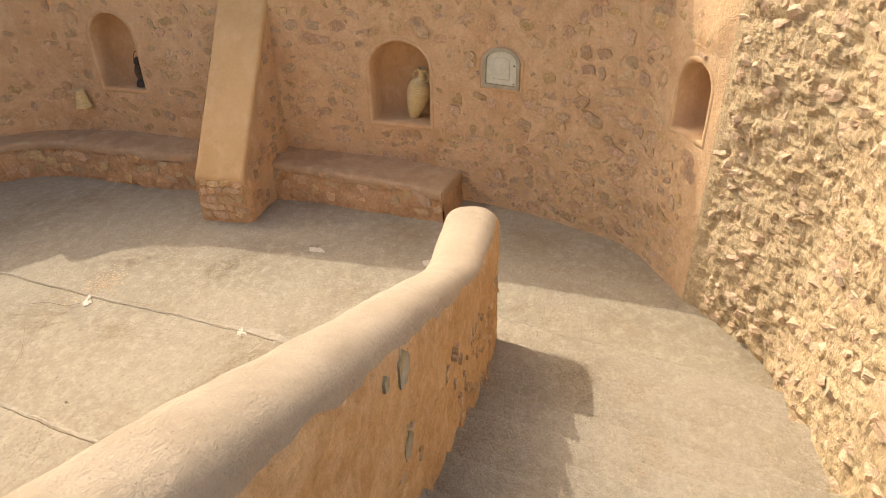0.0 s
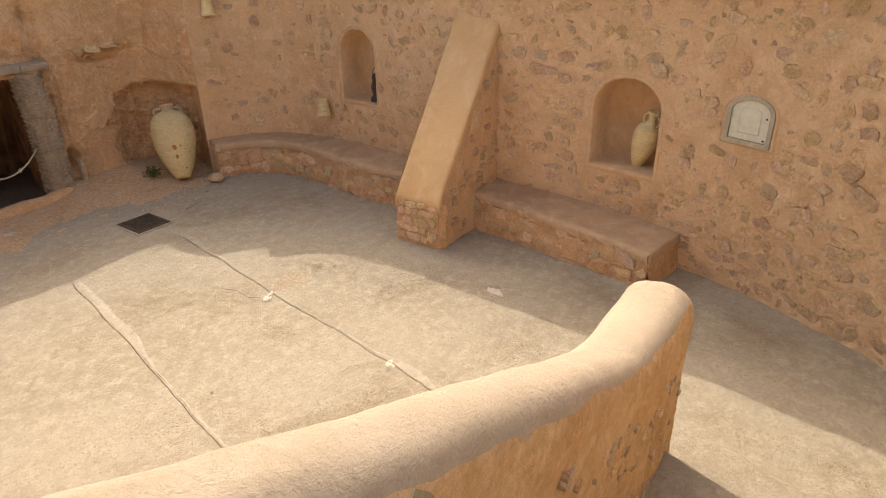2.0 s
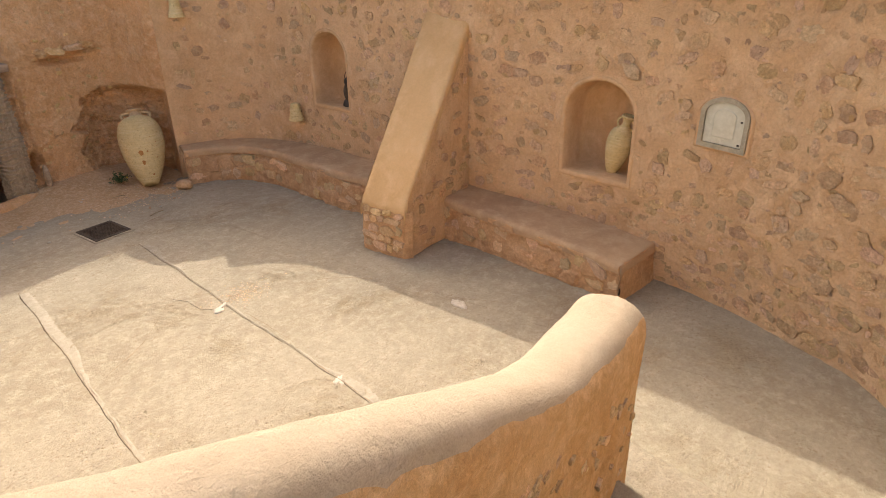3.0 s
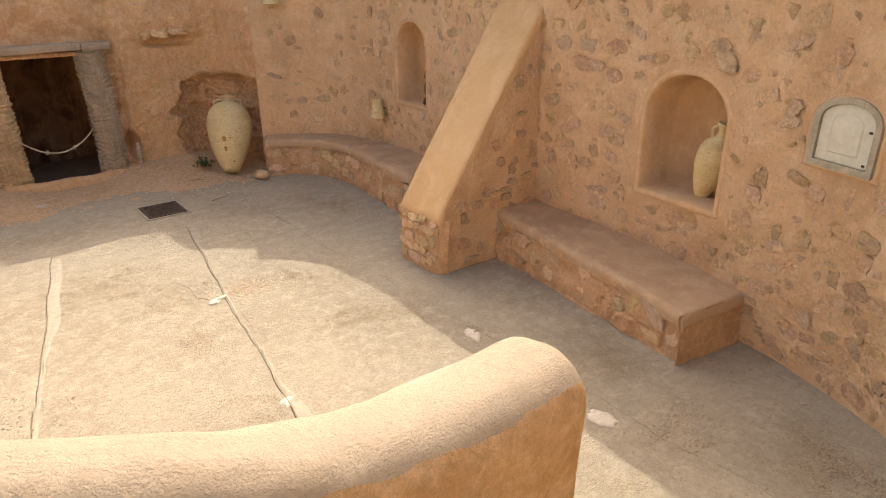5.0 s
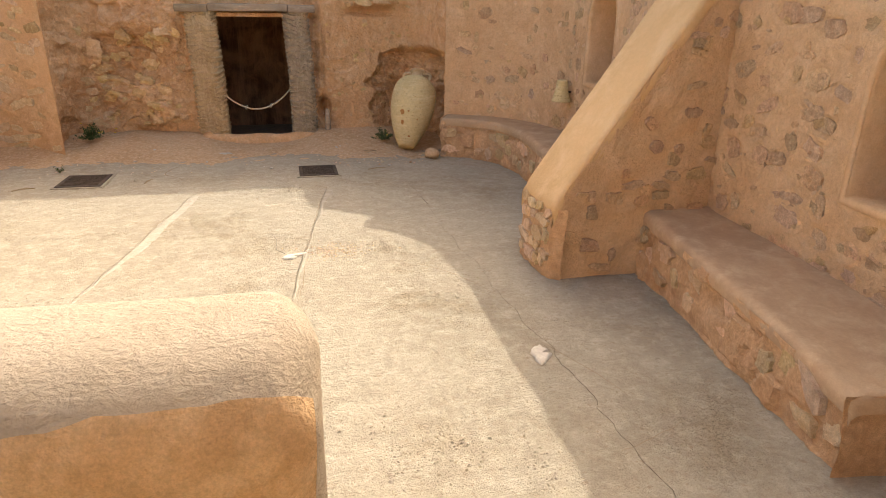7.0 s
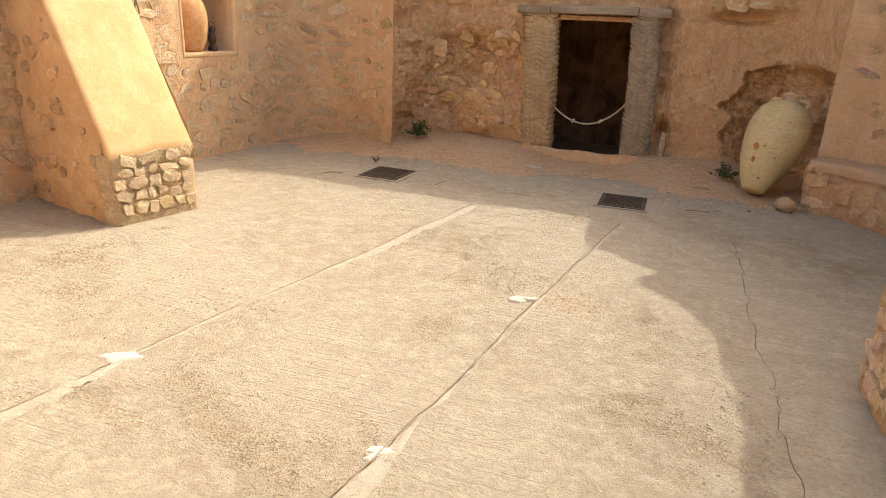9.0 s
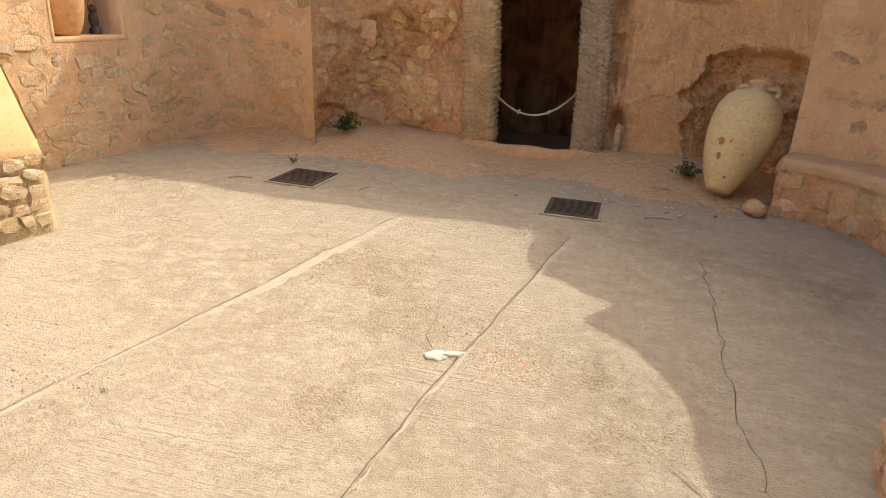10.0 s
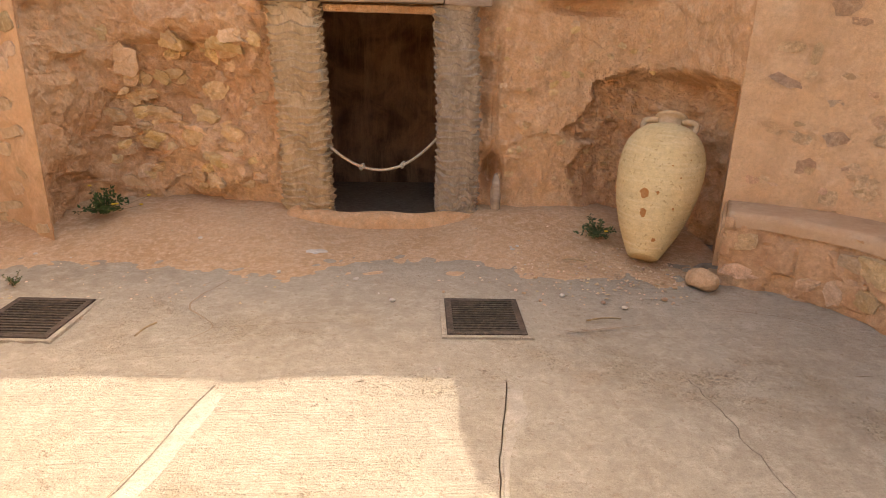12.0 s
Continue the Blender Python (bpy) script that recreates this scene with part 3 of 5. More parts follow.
# ---- plan of the walls ----
EAST = Plan([(5.24, -1.22), (5.5, -1.09), (6.15, -0.74), (6.52, -0.14), (6.83, 0.50), (7.02, 1.15), (7.17, 1.8), (7.24, 2.5), (7.28, 3.4),
             (7.36, 4.3), (7.46, 5.2), (7.53, 5.8), (7.52, 6.4), (7.34, 7.0), (6.98, 7.42), (6.5, 7.66)])
SOUTH = Plan([(-2.6, -1.75), (-1.0, -1.72), (1.0, -1.70), (2.6, -1.66), (3.5, -1.72), (4.15, -1.74), (4.55, -1.58), (4.98, -1.34), (5.24, -1.22)])
NORTH = Plan([(6.5, 7.66), (6.47, 8.0), (6.40, 8.5), (6.1, 8.66), (5.2, 8.64), (3.2, 8.66), (2.6, 8.78), (2.15, 8.72), (1.98, 8.45), (1.95, 8.0)])
WEST = Plan([(1.95, 8.0), (1.5, 8.26), (0.9, 8.34), (0.48, 8.0), (0.36, 7.2), (0.28, 6.4), (0.16, 5.4), (0.05, 4.2), (0.0, 3.0), (0.0, 1.6), (0.0, 0.7)])


def relief_east(s, z):
    return 0.05 * fbm(s * 0.9, z * 0.9, 5, 3) + 0.014 * fbm(s * 5, z * 5, 4, 3) + 0.008 * ridged(s * 9, z * 10, 6, 3)


def relief_south(s, z):
    e1, i1 = cells(s * 6.5 + 0.9 * fbm(s * 4, z * 4, 8, 3), z * 8.5 + 0.9 * fbm(s * 4, z * 4, 9, 3), 31)
    e2, i2 = cells(s * 15 + fbm(s * 9, z * 9, 18, 2), z * 19 + fbm(s * 9, z * 9, 20, 2), 33)
    chips = smooth(0.02, 0.10, e1) * (i1 - 0.25) * 0.030 * (i1 > 0.45)
    return (0.10 * fbm(s * 0.8, z * 0.8, 15, 3) + chips + smooth(0.0, 0.10, e2) * (i2 > 0.6) * 0.012
            + 0.06 * ridged(s * 5, z * 6, 16, 5) + 0.022 * fbm(s * 16, z * 16, 17, 3) - 0.02)


def bump_at(s, z, s0, z0, a, b):
    return np.exp(-(((s - s0) / a) ** 2 + ((z - z0) / b) ** 2) ** 1.6)


S_DOOR = NORTH.near(4.20, 8.65)
S_LEFT, S_LEDGE = NORTH.near(2.75, 8.75), NORTH.near(5.75, 8.66)
S_HOLE = NORTH.near(5.09, 8.64)


def relief_north(s, z):
    e1, i1 = cells(s * 3.2 + fbm(s * 2, z * 2, 2, 2), z * 4.2 + fbm(s * 2, z * 2, 3, 2), 51)
    d = 0.15 * fbm(s * 0.9, z * 0.9, 25, 4) + 0.17 * ridged(s * 2.6, z * 2.2, 26, 5) + smooth(0.0, 0.12, e1) * (i1 - 0.5) * 0.09 + 0.05 * ridged(s * 9, z * 7, 28, 4) + 0.012 * fbm(s * 30, z * 30, 29, 2) - 0.07
    x = NORTH.at(s)[..., 0]
    edge = np.interp(z, (0.1, 0.33, 0.46, 0.65, 0.755, 0.91, 1.13, 1.24), (5.72, 5.71, 5.66, 5.77, 5.58, 5.75, 5.82, 6.07)) + 0.10 * fbm(s * 9, z * 9, 23, 3)
    right = smooth(4.95, 5.1, x)
    hollow = smooth(0.0, 0.14, x - edge) * smooth(1.28, 1.12, z + 0.06 * fbm(s * 5, z * 3, 24, 3)) * right
    d = d * (1 - 0.68 * right * (1 - hollow)) + 0.05 * right * (1 - hollow)      # trimmed face beside the hollow
    d = d - hollow * (0.03 + 0.09 * smooth(5.7, 6.2, x)) - 0.12 * ridged(s * 8, z * 8, 27, 4) * hollow
    d = d - 0.05 * np.exp(-((x - 5.08 - 0.04 * fbm(z * 3, 1, 22, 2)) / 0.022) ** 2) * smooth(1.6, 1.4, z)
    d = d - 0.20 * bump_at(s, z, S_LEFT, 1.02, 0.46, 0.36) + 0.10 * bump_at(s, z, S_LEFT - 0.12, 0.55, 0.4, 0.34) + 0.10 * smooth(1.32, 1.38, z) * smooth(1.75, 1.5, z) * bump_at(s, z, S_LEFT, 1.45, 0.5, 0.4)
    d = d - 0.22 * bump_at(s, z, S_HOLE, 0.42, 0.07, 0.15)
    d = d + 0.10 * (smooth(1.72, 1.80, z) - smooth(1.80, 2.3, z)) * bump_at(s, z, S_LEDGE, 1.85, 0.45, 0.5) - 0.10 * bump_at(s, z, S_LEDGE, 1.68, 0.30, 0.05)
    d = d * (0.3 + 0.7 * smooth(0.6, 0.85, np.abs(s - S_DOOR)))      # the face beside the door posts is trimmed
    return d


def relief_west(s, z):
    edge, ident = cells(s * 4.6 + 0.3 * fbm(s * 2, z * 2, 13, 2), z * 7.0, 61)
    return 0.05 * fbm(s * 0.8, z * 0.8, 35, 3) + smooth(0.02, 0.14, edge) * (ident - 0.4) * 0.012 + 0.018 * fbm(s * 7, z * 7, 36, 3)


N_HALL = (EAST.near(7.50, 5.62), 0.66, 1.045, 2.0, 0.31)
N_AMPH = (EAST.near(7.17, 1.84), 0.75, 0.865, 1.82, 0.33)
N_SIDE = (EAST.near(5.57, -1.06), 0.44, 1.44, 2.07, 0.22)
N_HATCH = (2.605, 0.43, 1.425, 1.815, 0.15)
N_JARS = (WEST.near(0.33, 6.85), 0.76, 1.10, 2.00, 0.30)
DOOR = (S_DOOR, 1.10, -0.3, 1.66, 0.02)

east_beds, west_beds = [], []
EAST_HOLES = (N_HALL, N_AMPH, N_SIDE, N_HATCH)
east_stones = scatter_on(EAST, relief_east, 0.2, EAST.length - 0.15, 0.10, 2.8, 0.205, 0.165, 801, (0.076, 0.056), 0.005, 0.12, EAST_HOLES, sink=0.004, marks=east_beds, thin=8.3)
east_chips = scatter_on(EAST, relief_east, 0.2, EAST.length - 0.15, 0.05, 2.8, 0.17, 0.14, 802, (0.032, 0.022), 0.005, 0.2, EAST_HOLES, sink=0.002, thin=8.3)
west_stones = scatter_on(WEST, relief_west, 0.1, WEST.length - 2.5, 0.08, 2.6, 0.23, 0.14, 821, (0.105, 0.048), 0.009, 0.12, (N_JARS,), sink=0.002, marks=west_beds)
foot_stones = scatter_on(EAST, relief_east, 0.2, 4.2, 0.05, 0.85, 0.15, 0.11, 803, (0.055, 0.038), 0.006, 0.25, EAST_HOLES, sink=0.001)
wall_east = wall_sheet("wall_east", EAST, 2.8, RIM, 0.018, relief_east, MORTAR, "curved wall of rubble stone and sandy mortar, in shade", EAST_HOLES, caps=False, beds=east_beds)
wall_south = wall_sheet("wall_south", SOUTH, 2.9, RIM, 0.020, relief_south, ROUGH, "very rough sunlit rubble wall beside the stairs", thick=0.8, soft=False, caps=False)
wall_north = wall_sheet("wall_north", NORTH, 2.5, RIM, 0.019, relief_north, EARTH, "rock-cut earth wall with a doorway, ochre and crumbling", (DOOR,), thick=0.9, soft=False, caps=False)
wall_west = wall_sheet("wall_west", WEST, 2.7, RIM, 0.026, relief_west, MORTAR, "curved stone wall rendered in ochre, half sunlit", (N_JARS,), caps=False, beds=west_beds)
niche(EAST, N_HALL, 0.42, relief_east, wall_east, "deep plastered niche with a round arch")
niche(EAST, N_AMPH, 0.46, relief_east, wall_east, "plastered arched niche holding an amphora")
niche(EAST, N_SIDE, 0.36, relief_east, wall_east, "empty plastered arched niche")
niche(WEST, N_JARS, 0.42, relief_west, wall_west, "plastered niche holding a clay jar")
hatch_recess = niche(EAST, N_HATCH, 0.10, relief_east, wall_east, "shallow arched recess round a hatch", lip=0.045, proud=0.02)

# the rim: an overhanging course of earth and stone, broken over the corner
rim_line = [(5.95, -0.75), (6.28, 0.1), (6.60, 1.1), (6.70, 1.7), (6.88, 2.9), (6.97, 3.95), (7.05, 5.15), (7.10, 5.9), (7.04, 6.6), (6.85, 7.01), (6.57, 7.26), (6.79, 7.66), (6.35, 7.77),
            (6.20, 7.88), (6.15, 8.18), (6.18, 8.63), (4.8, 8.64), (3.4, 8.78), (2.0, 8.98)]
outer_line = [(6.6, -1.6), (7.2, -0.4), (7.7, 0.9), (7.9, 1.6), (8.0, 3.0), (8.1, 3.9), (8.2, 5.2), (8.3, 6.0), (8.3, 6.9), (8.2, 7.4), (8.0, 8.0), (7.8, 8.5), (7.4, 8.9), (7.1, 9.2), (6.9, 9.4), (6.4, 9.6), (4.8, 9.7), (3.4, 9.8), (2.0, 9.9)]
verts, n_rim = [], 0
for q in range(len(rim_line) - 1):
    for t in np.linspace(0, 1, 14)[:-1]:
        a = np.array(rim_line[q]) * (1 - t) + np.array(rim_line[q + 1]) * t
        b = np.array(outer_line[q]) * (1 - t) + np.array(outer_line[q + 1]) * t
        a = a + 0.035 * np.array([float(fbm(a[0] * 5, a[1] * 5, 61, 3)), float(fbm(a[0] * 5, a[1] * 5, 62, 3))])
        for p, z in ((b, RIM - 0.22), (a * 0.96 + b * 0.04, RIM - 0.20), (a, RIM - 0.10), (a, RIM - 0.01), (a * 0.95 + b * 0.05, RIM + 0.05), (b, RIM + 0.06)):
            verts.append((p[0], p[1], z))
        n_rim += 1
tagged(make("trim_rim", verts, grid_faces(n_rim, 6), EARTH), "broken overhanging earth rim of the pit", "rim", kind="structure")

# closing walls of the stairwell behind
def plain_wall(name, pts, top, label, foot=-0.1, thick=0.6, material=MORTAR):
    return wall_sheet(name, Plan(pts, False), top - 0.3, top, 0.12, lambda s, z: 0.06 * fbm(s * 1.5, z * 1.5, 71, 3), material, label, thick=thick, foot=foot)


plain_wall("wall_stair_end", [(-2.6, 0.7), (-2.6, -1.75)], RIM, "ochre rendered wall closing the stairwell")
plain_wall("wall_stair_side", [(0.0, 0.72), (-2.6, 0.72)], RIM, "ochre rendered wall beside the upper steps")

# ---- room behind the doorway ----
def room_face(s, z):
    return 0.10 * fbm(s * 1.3, z * 1.3, 81, 3)


room = wall_sheet("wall_room", Plan([(5.2, 9.6), (5.45, 10.2), (5.15, 10.95), (4.2, 11.25), (3.2, 10.95), (2.9, 10.2), (3.2, 9.6)]), 2.2, 2.4, 0.1, room_face, ROOMM, "dark earthen wall of the cave room", thick=0.3, foot=-0.6)
make("floor_room", [(2.5, 8.55, -0.35), (5.9, 8.55, -0.35), (5.9, 14.2, -0.35), (2.5, 14.2, -0.35)], [(0, 1, 2, 3)], ROOMM)
tagged(bpy.data.objects["floor_room"], "dark dug-out floor behind the doorway", "floor", kind="structure")
bm = bmesh.new()
box(bm, 2.4, 6.0, 9.5, 14.4, 2.3, 2.6, 0.05)
tagged(part("ceiling", bm, ROOMM, None), "earthen ceiling of the dug-out room", "ceiling", kind="structure")
# reveals of the doorway through the wall's thickness
for name, pts in (("wall_reveal_left", [(3.64, 8.80), (3.55, 9.7)]), ("wall_reveal_right", [(4.95, 9.7), (4.78, 8.80)])):
    wall_sheet(name, Plan(pts[::-1], False), 1.6, 1.75, 0.06, lambda s, z: 0.03 * fbm(s * 3, z * 3, 83, 3), ROOMM, "dark earthen side of the doorway", thick=0.12, foot=-0.4)
bm = bmesh.new()
box(bm, 3.55, 4.9, 8.98, 9.75, 1.66, 2.35, 0.03)
tagged(part("ceiling_doorway", bm, ROOMM, None), "earthen head of the doorway", "ceiling", kind="structure")


# ---- earth along the wall ----
def bank_height(x, y):
    d = (y - 7.55 - 0.18 * fbm(np.asarray(x) * 1.1, 3, 91, 2)) / 1.1
    h = 0.17 * smooth(0, 1, d) * (1 - 0.72 * np.exp(-((np.asarray(x) - 4.2) / 0.62) ** 4))
    h = h * smooth(0.1, 1.6, x) * (1 - 0.5 * smooth(5.6, 6.4, x))
    return h - 0.020 + 0.02 * fbm(np.asarray(x) * 3, np.asarray(y) * 3, 92, 4) * smooth(-0.3, 0.5, d) + 0.014 * smooth(-0.5, 0.1, d) + 0.016 * fbm(np.asarray(x) * 6, np.asarray(y) * 6, 94, 5) * (1 - 0.6 * smooth(0.2, 0.6, d))


xs, ys = np.arange(0.3, 6.62, 0.026), np.arange(6.8, 9.2, 0.026)
X, Y = np.meshgrid(xs, ys, indexing="ij")
verts = np.stack([X, Y, bank_height(X, Y)], -1).reshape(-1, 3).tolist()
keep = ~((X[:-1, :-1] > 3.6) & (X[:-1, :-1] < 4.8) & (Y[:-1, :-1] > 8.5))      # the doorway stays open
tagged(make("ground_bank", verts, grid_faces(len(xs), len(ys), keep=keep), DIRT), "reddish earth banked up along the rock wall", "ground", kind="structure")

# ---- plateau round the pit ----
import mathutils.geometry


def behind(pl, n):
    """Points a little behind a wall's face, closing up towards its ends."""
    s = np.linspace(0.02, pl.length - 0.02, n)
    deep = 0.25 * np.minimum(1, np.minimum(s, pl.length - s) / 0.6)
    return [tuple(float(q) for q in p) for p in pl.at(s) - pl.out(s) * deep[:, None]]


inner = behind(EAST, 24) + behind(NORTH, 24) + behind(WEST, 24)
inner += [(-2.6, 0.72), (-2.63, -1.76)] + behind(SOUTH, 14)
c0 = np.array([3.6, 3.4])
n = 64
outer = [(c0[0] + 9 * math.cos(2 * math.pi * k / n), c0[1] + 9 * math.sin(2 * math.pi * k / n)) for k in range(n)]
verts = [(x, y, RIM + 0.03) for x, y in outer] + [(x, y, RIM - 0.02) for x, y in inner]
faces = [tuple(t) for t in mathutils.geometry.tessellate_polygon([[Vector((x, y, 0)) for x, y in outer], [Vector((x, y, 0)) for x, y in inner]])]
for i, (r, z) in enumerate(((14, 0.1), (40, 0.2), (200, 0.1), (1500, 0.0))):
    k0, k1 = (0 if i == 0 else len(verts) - n), len(verts)
    for k in range(n):
        t = 2 * math.pi * k / n
        verts.append((c0[0] + r * math.cos(t), c0[1] + r * math.sin(t), RIM + z + 0.1 * float(vnoise(r * math.cos(t), r * math.sin(t), 5))))
    faces += [(k0 + k, k0 + (k + 1) % n, k1 + (k + 1) % n, k1 + k) for k in range(n)]
faces = [t if (Vector(verts[t[1]]) - Vector(verts[t[0]])).cross(Vector(verts[t[2]]) - Vector(verts[t[1]])).z > 0 else t[::-1] for t in faces]
tagged(make("ground", verts, faces, DIRT, soft=False), "dry sandy plateau round the sunken courtyard", "ground", kind="structure")

# ---- parapet ----
PAR_X = [-2.6, -0.6, 0.3, 0.9, 1.5, 2.1, 2.6, 2.95, 3.25, 3.55, 3.85, 4.30]
PAR_Z = [3.10, 3.01, 2.757, 2.503, 2.227, 1.964, 1.738, 1.569, 1.422, 1.351, 1.329, 1.318]
PAR_END, PAR_H = 4.29, 0.20


def par_top(x):
    x = np.asarray(x, float)
    return sum(np.interp(x + o, PAR_X, PAR_Z) for o in (-0.16, -0.08, 0, 0.08, 0.16)) / 5


def par_mid(x):
    x = np.asarray(x, float)
    return sum(np.interp(x + o, (-2.6, 0.0, 2.5, 4.2), (0.70, 0.70, 0.568, 0.586)) for o in (-0.3, 0, 0.3)) / 3


def par_half(x):
    return 0.155 + 0.051 * smooth(2.6, 4.0, x)


parapet = base("parapet_wall", (0, 0, 0), "thick stair parapet with a rounded plaster coping", "parapet", kind="structure")


N_IN, N_ARC, N_OUT = 34, 28, 14


def parapet_ring(x, inset=0.0):
    """One cross-section from the foot on the stair side over the top to the courtyard side."""
    top, mid, w = float(par_top(x)), float(par_mid(x)), float(par_half(x))
    shoulder = top - PAR_H
    ring = [(mid - w, -0.05 + (shoulder + 0.05) * k / N_IN) for k in range(N_IN)]
    ragged = 0.42 + 0.15 * float(smooth(2.9, 3.6, x)) + 0.16 * float(fbm(x * 7, 3, 77, 4))     # where the cream plaster ends; raised near the end, orange painting the shaded side
    for k in range(N_ARC + 1):
        t = ragged * k / 6 if k <= 6 else ragged + (math.pi - ragged) * (k - 6) / (N_ARC - 6)
        c, q = math.cos(t), math.sin(t)
        ring.append((mid - w * np.sign(c) * abs(c) ** 0.76, shoulder + PAR_H * abs(q) ** 0.74))
    ring += [(mid + w, shoulder - (shoulder + 0.05) * (k + 1) / N_OUT) for k in range(N_OUT)]
    out = []
    for k, (y, z) in enumerate(ring):
        rough = smooth(shoulder + 0.02, shoulder - 0.14, z) * (y < mid) * smooth(4.25, 3.9, x)
        e, i = cells(np.array(x * 5), np.array(z * 7), 71)
        d = float(rough) * (0.02 * float(fbm(x * 3, z * 3, 73)) + 0.022 * float(smooth(0, 0.2, e) * (i - 0.4)) + 0.02 * float(fbm(x * 12, z * 12, 74, 3)))
        d += 0.012 * float(fbm(x * 2.0, y * 3 + z * 1.5, 75, 3)) + 0.005 * float(fbm(x * 9, y * 20 + z * 8, 76, 3))
        side = -1 if y < mid else 1
        y = mid + (y - mid) * (1 - inset / w) + d * side * (abs(y - mid) / w) ** 2
        z = z - inset * float(smooth(shoulder - 0.05, top - 0.02, z)) + d * float(smooth(shoulder, top, z))
        out.append((y, z))
    return out


par_xs = np.arange(-2.6, PAR_END - 0.085, 0.03)
rings = [(float(x), parapet_ring(float(x))) for x in par_xs]
x_last = float(par_xs[-1])
ends = [(x_last, rings[-1][1])]
for q in range(1, 9):
    ang = q / 8 * math.pi / 2
    ends.append((x_last + 0.085 * math.sin(ang), parapet_ring(x_last, 0.085 * (1 - math.cos(ang)))))
n_ring = len(rings[0][1])


def ring_mesh(list_of, k0, k1):
    verts = [(x + ((0.012 * float(fbm(y * 7, z * 4, 78, 3)) - 0.04 * max(0.0, 1.2 - z)) if x > x_last else 0), float(y), float(z)) for x, r in list_of for y, z in r[k0:k1]]
    return verts, grid_faces(len(list_of), k1 - k0)


v, f = ring_mesh(rings + ends[1:6], 0, N_IN + 7)
# towards the end the orange starts at the shade line and deepens the shade
make("stair_face", v, f, ORANGE, parapet, "rough orange render over rubble stone")
v, f = ring_mesh(rings + ends[1:6], N_IN + 6, N_IN + N_ARC + 1)
make("coping", v, f, COPING, parapet, "smooth rounded cream plaster coping")
v, f = ring_mesh(rings + ends[1:6], N_IN + N_ARC, n_ring)
make("court_face", v, f, ORANGE, parapet, "orange rendered face towards the courtyard")
v, f = ring_mesh(ends[5:], 0, n_ring)
last = (len(ends) - 6) * n_ring
k0 = len(v)                                       # the flat of the end, in courses towards its middle
for step in range(8):
    q = step / 7
    for k in range(n_ring):
        x, y, z = v[last + k]
        yy, zz = y + (0.585 - y) * q * 0.98, z + (0.62 - z) * q * 0.98
        v.append((x - 0.0005 + (ends[-1][0] - x) * min(1, q * 3) + 0.010 * float(fbm(yy * 9, zz * 3, 79, 4)) * (step > 0) + 0.006 * q, yy, zz))
f += [(k0 + i * n_ring + k, k0 + i * n_ring + k + 1, k0 + (i + 1) * n_ring + k + 1, k0 + (i + 1) * n_ring + k) for i in range(7) for k in range(n_ring - 1)]
make("end_face", v, f, COPING, parapet, "pale plastered end, streaked and chipped")
for x, z, a in ((1.61, 2.01, 0.060), (1.44, 2.09, 0.024), (1.61, 1.66, 0.05)):   # grey cement repairs
    pts = []
    for t in np.linspace(0, 2 * math.pi, 14, endpoint=False):
        px, pz = x + a * math.cos(t) * (1 + 0.16 * math.sin(3 * t + x)), z + a * 1.1 * math.sin(t) * (1 + 0.14 * math.cos(5 * t))
        u = min(1.0, max(0.0, (pz - float(par_top(px)) + PAR_H) / PAR_H))
        pts.append((px, float(par_mid(px)) - 0.155 * (1 - u ** 2.6) ** 0.385 - 0.011, pz))
    back = [(p[0], p[1] + 0.03, p[2]) for p in pts]
    n = len(pts)
    make("cement_patch", pts + back, [tuple(range(n))] + [(k, (k + 1) % n, n + (k + 1) % n, n + k) for k in range(n)], FRAMEM, parapet, "grey cement repair patch")

rnd = random.Random(41)
face_stones = []
for _ in range(130):                              # rubble showing through the stair face
    x = rnd.uniform(1.5, 4.15)
    z = rnd.uniform(max(0.05, 1.75 - 0.44 * x), float(par_top(x)) - 0.36)
    m = Matrix(((1, 0, 0), (0, 0, -1), (0, 1, 0))).to_4x4()
    m.translation = (x, float(par_mid(x)) - float(par_half(x)) - 0.002, z)
    face_stones.append((m @ Matrix.Rotation(rnd.uniform(-0.6, 0.6), 4, "Z"), rnd.uniform(0.015, 0.05), rnd.uniform(0.012, 0.03), rnd.uniform(0.004, 0.010)))
lay_stones(face_stones, parapet, RUBBLEO, RUBBLEO)

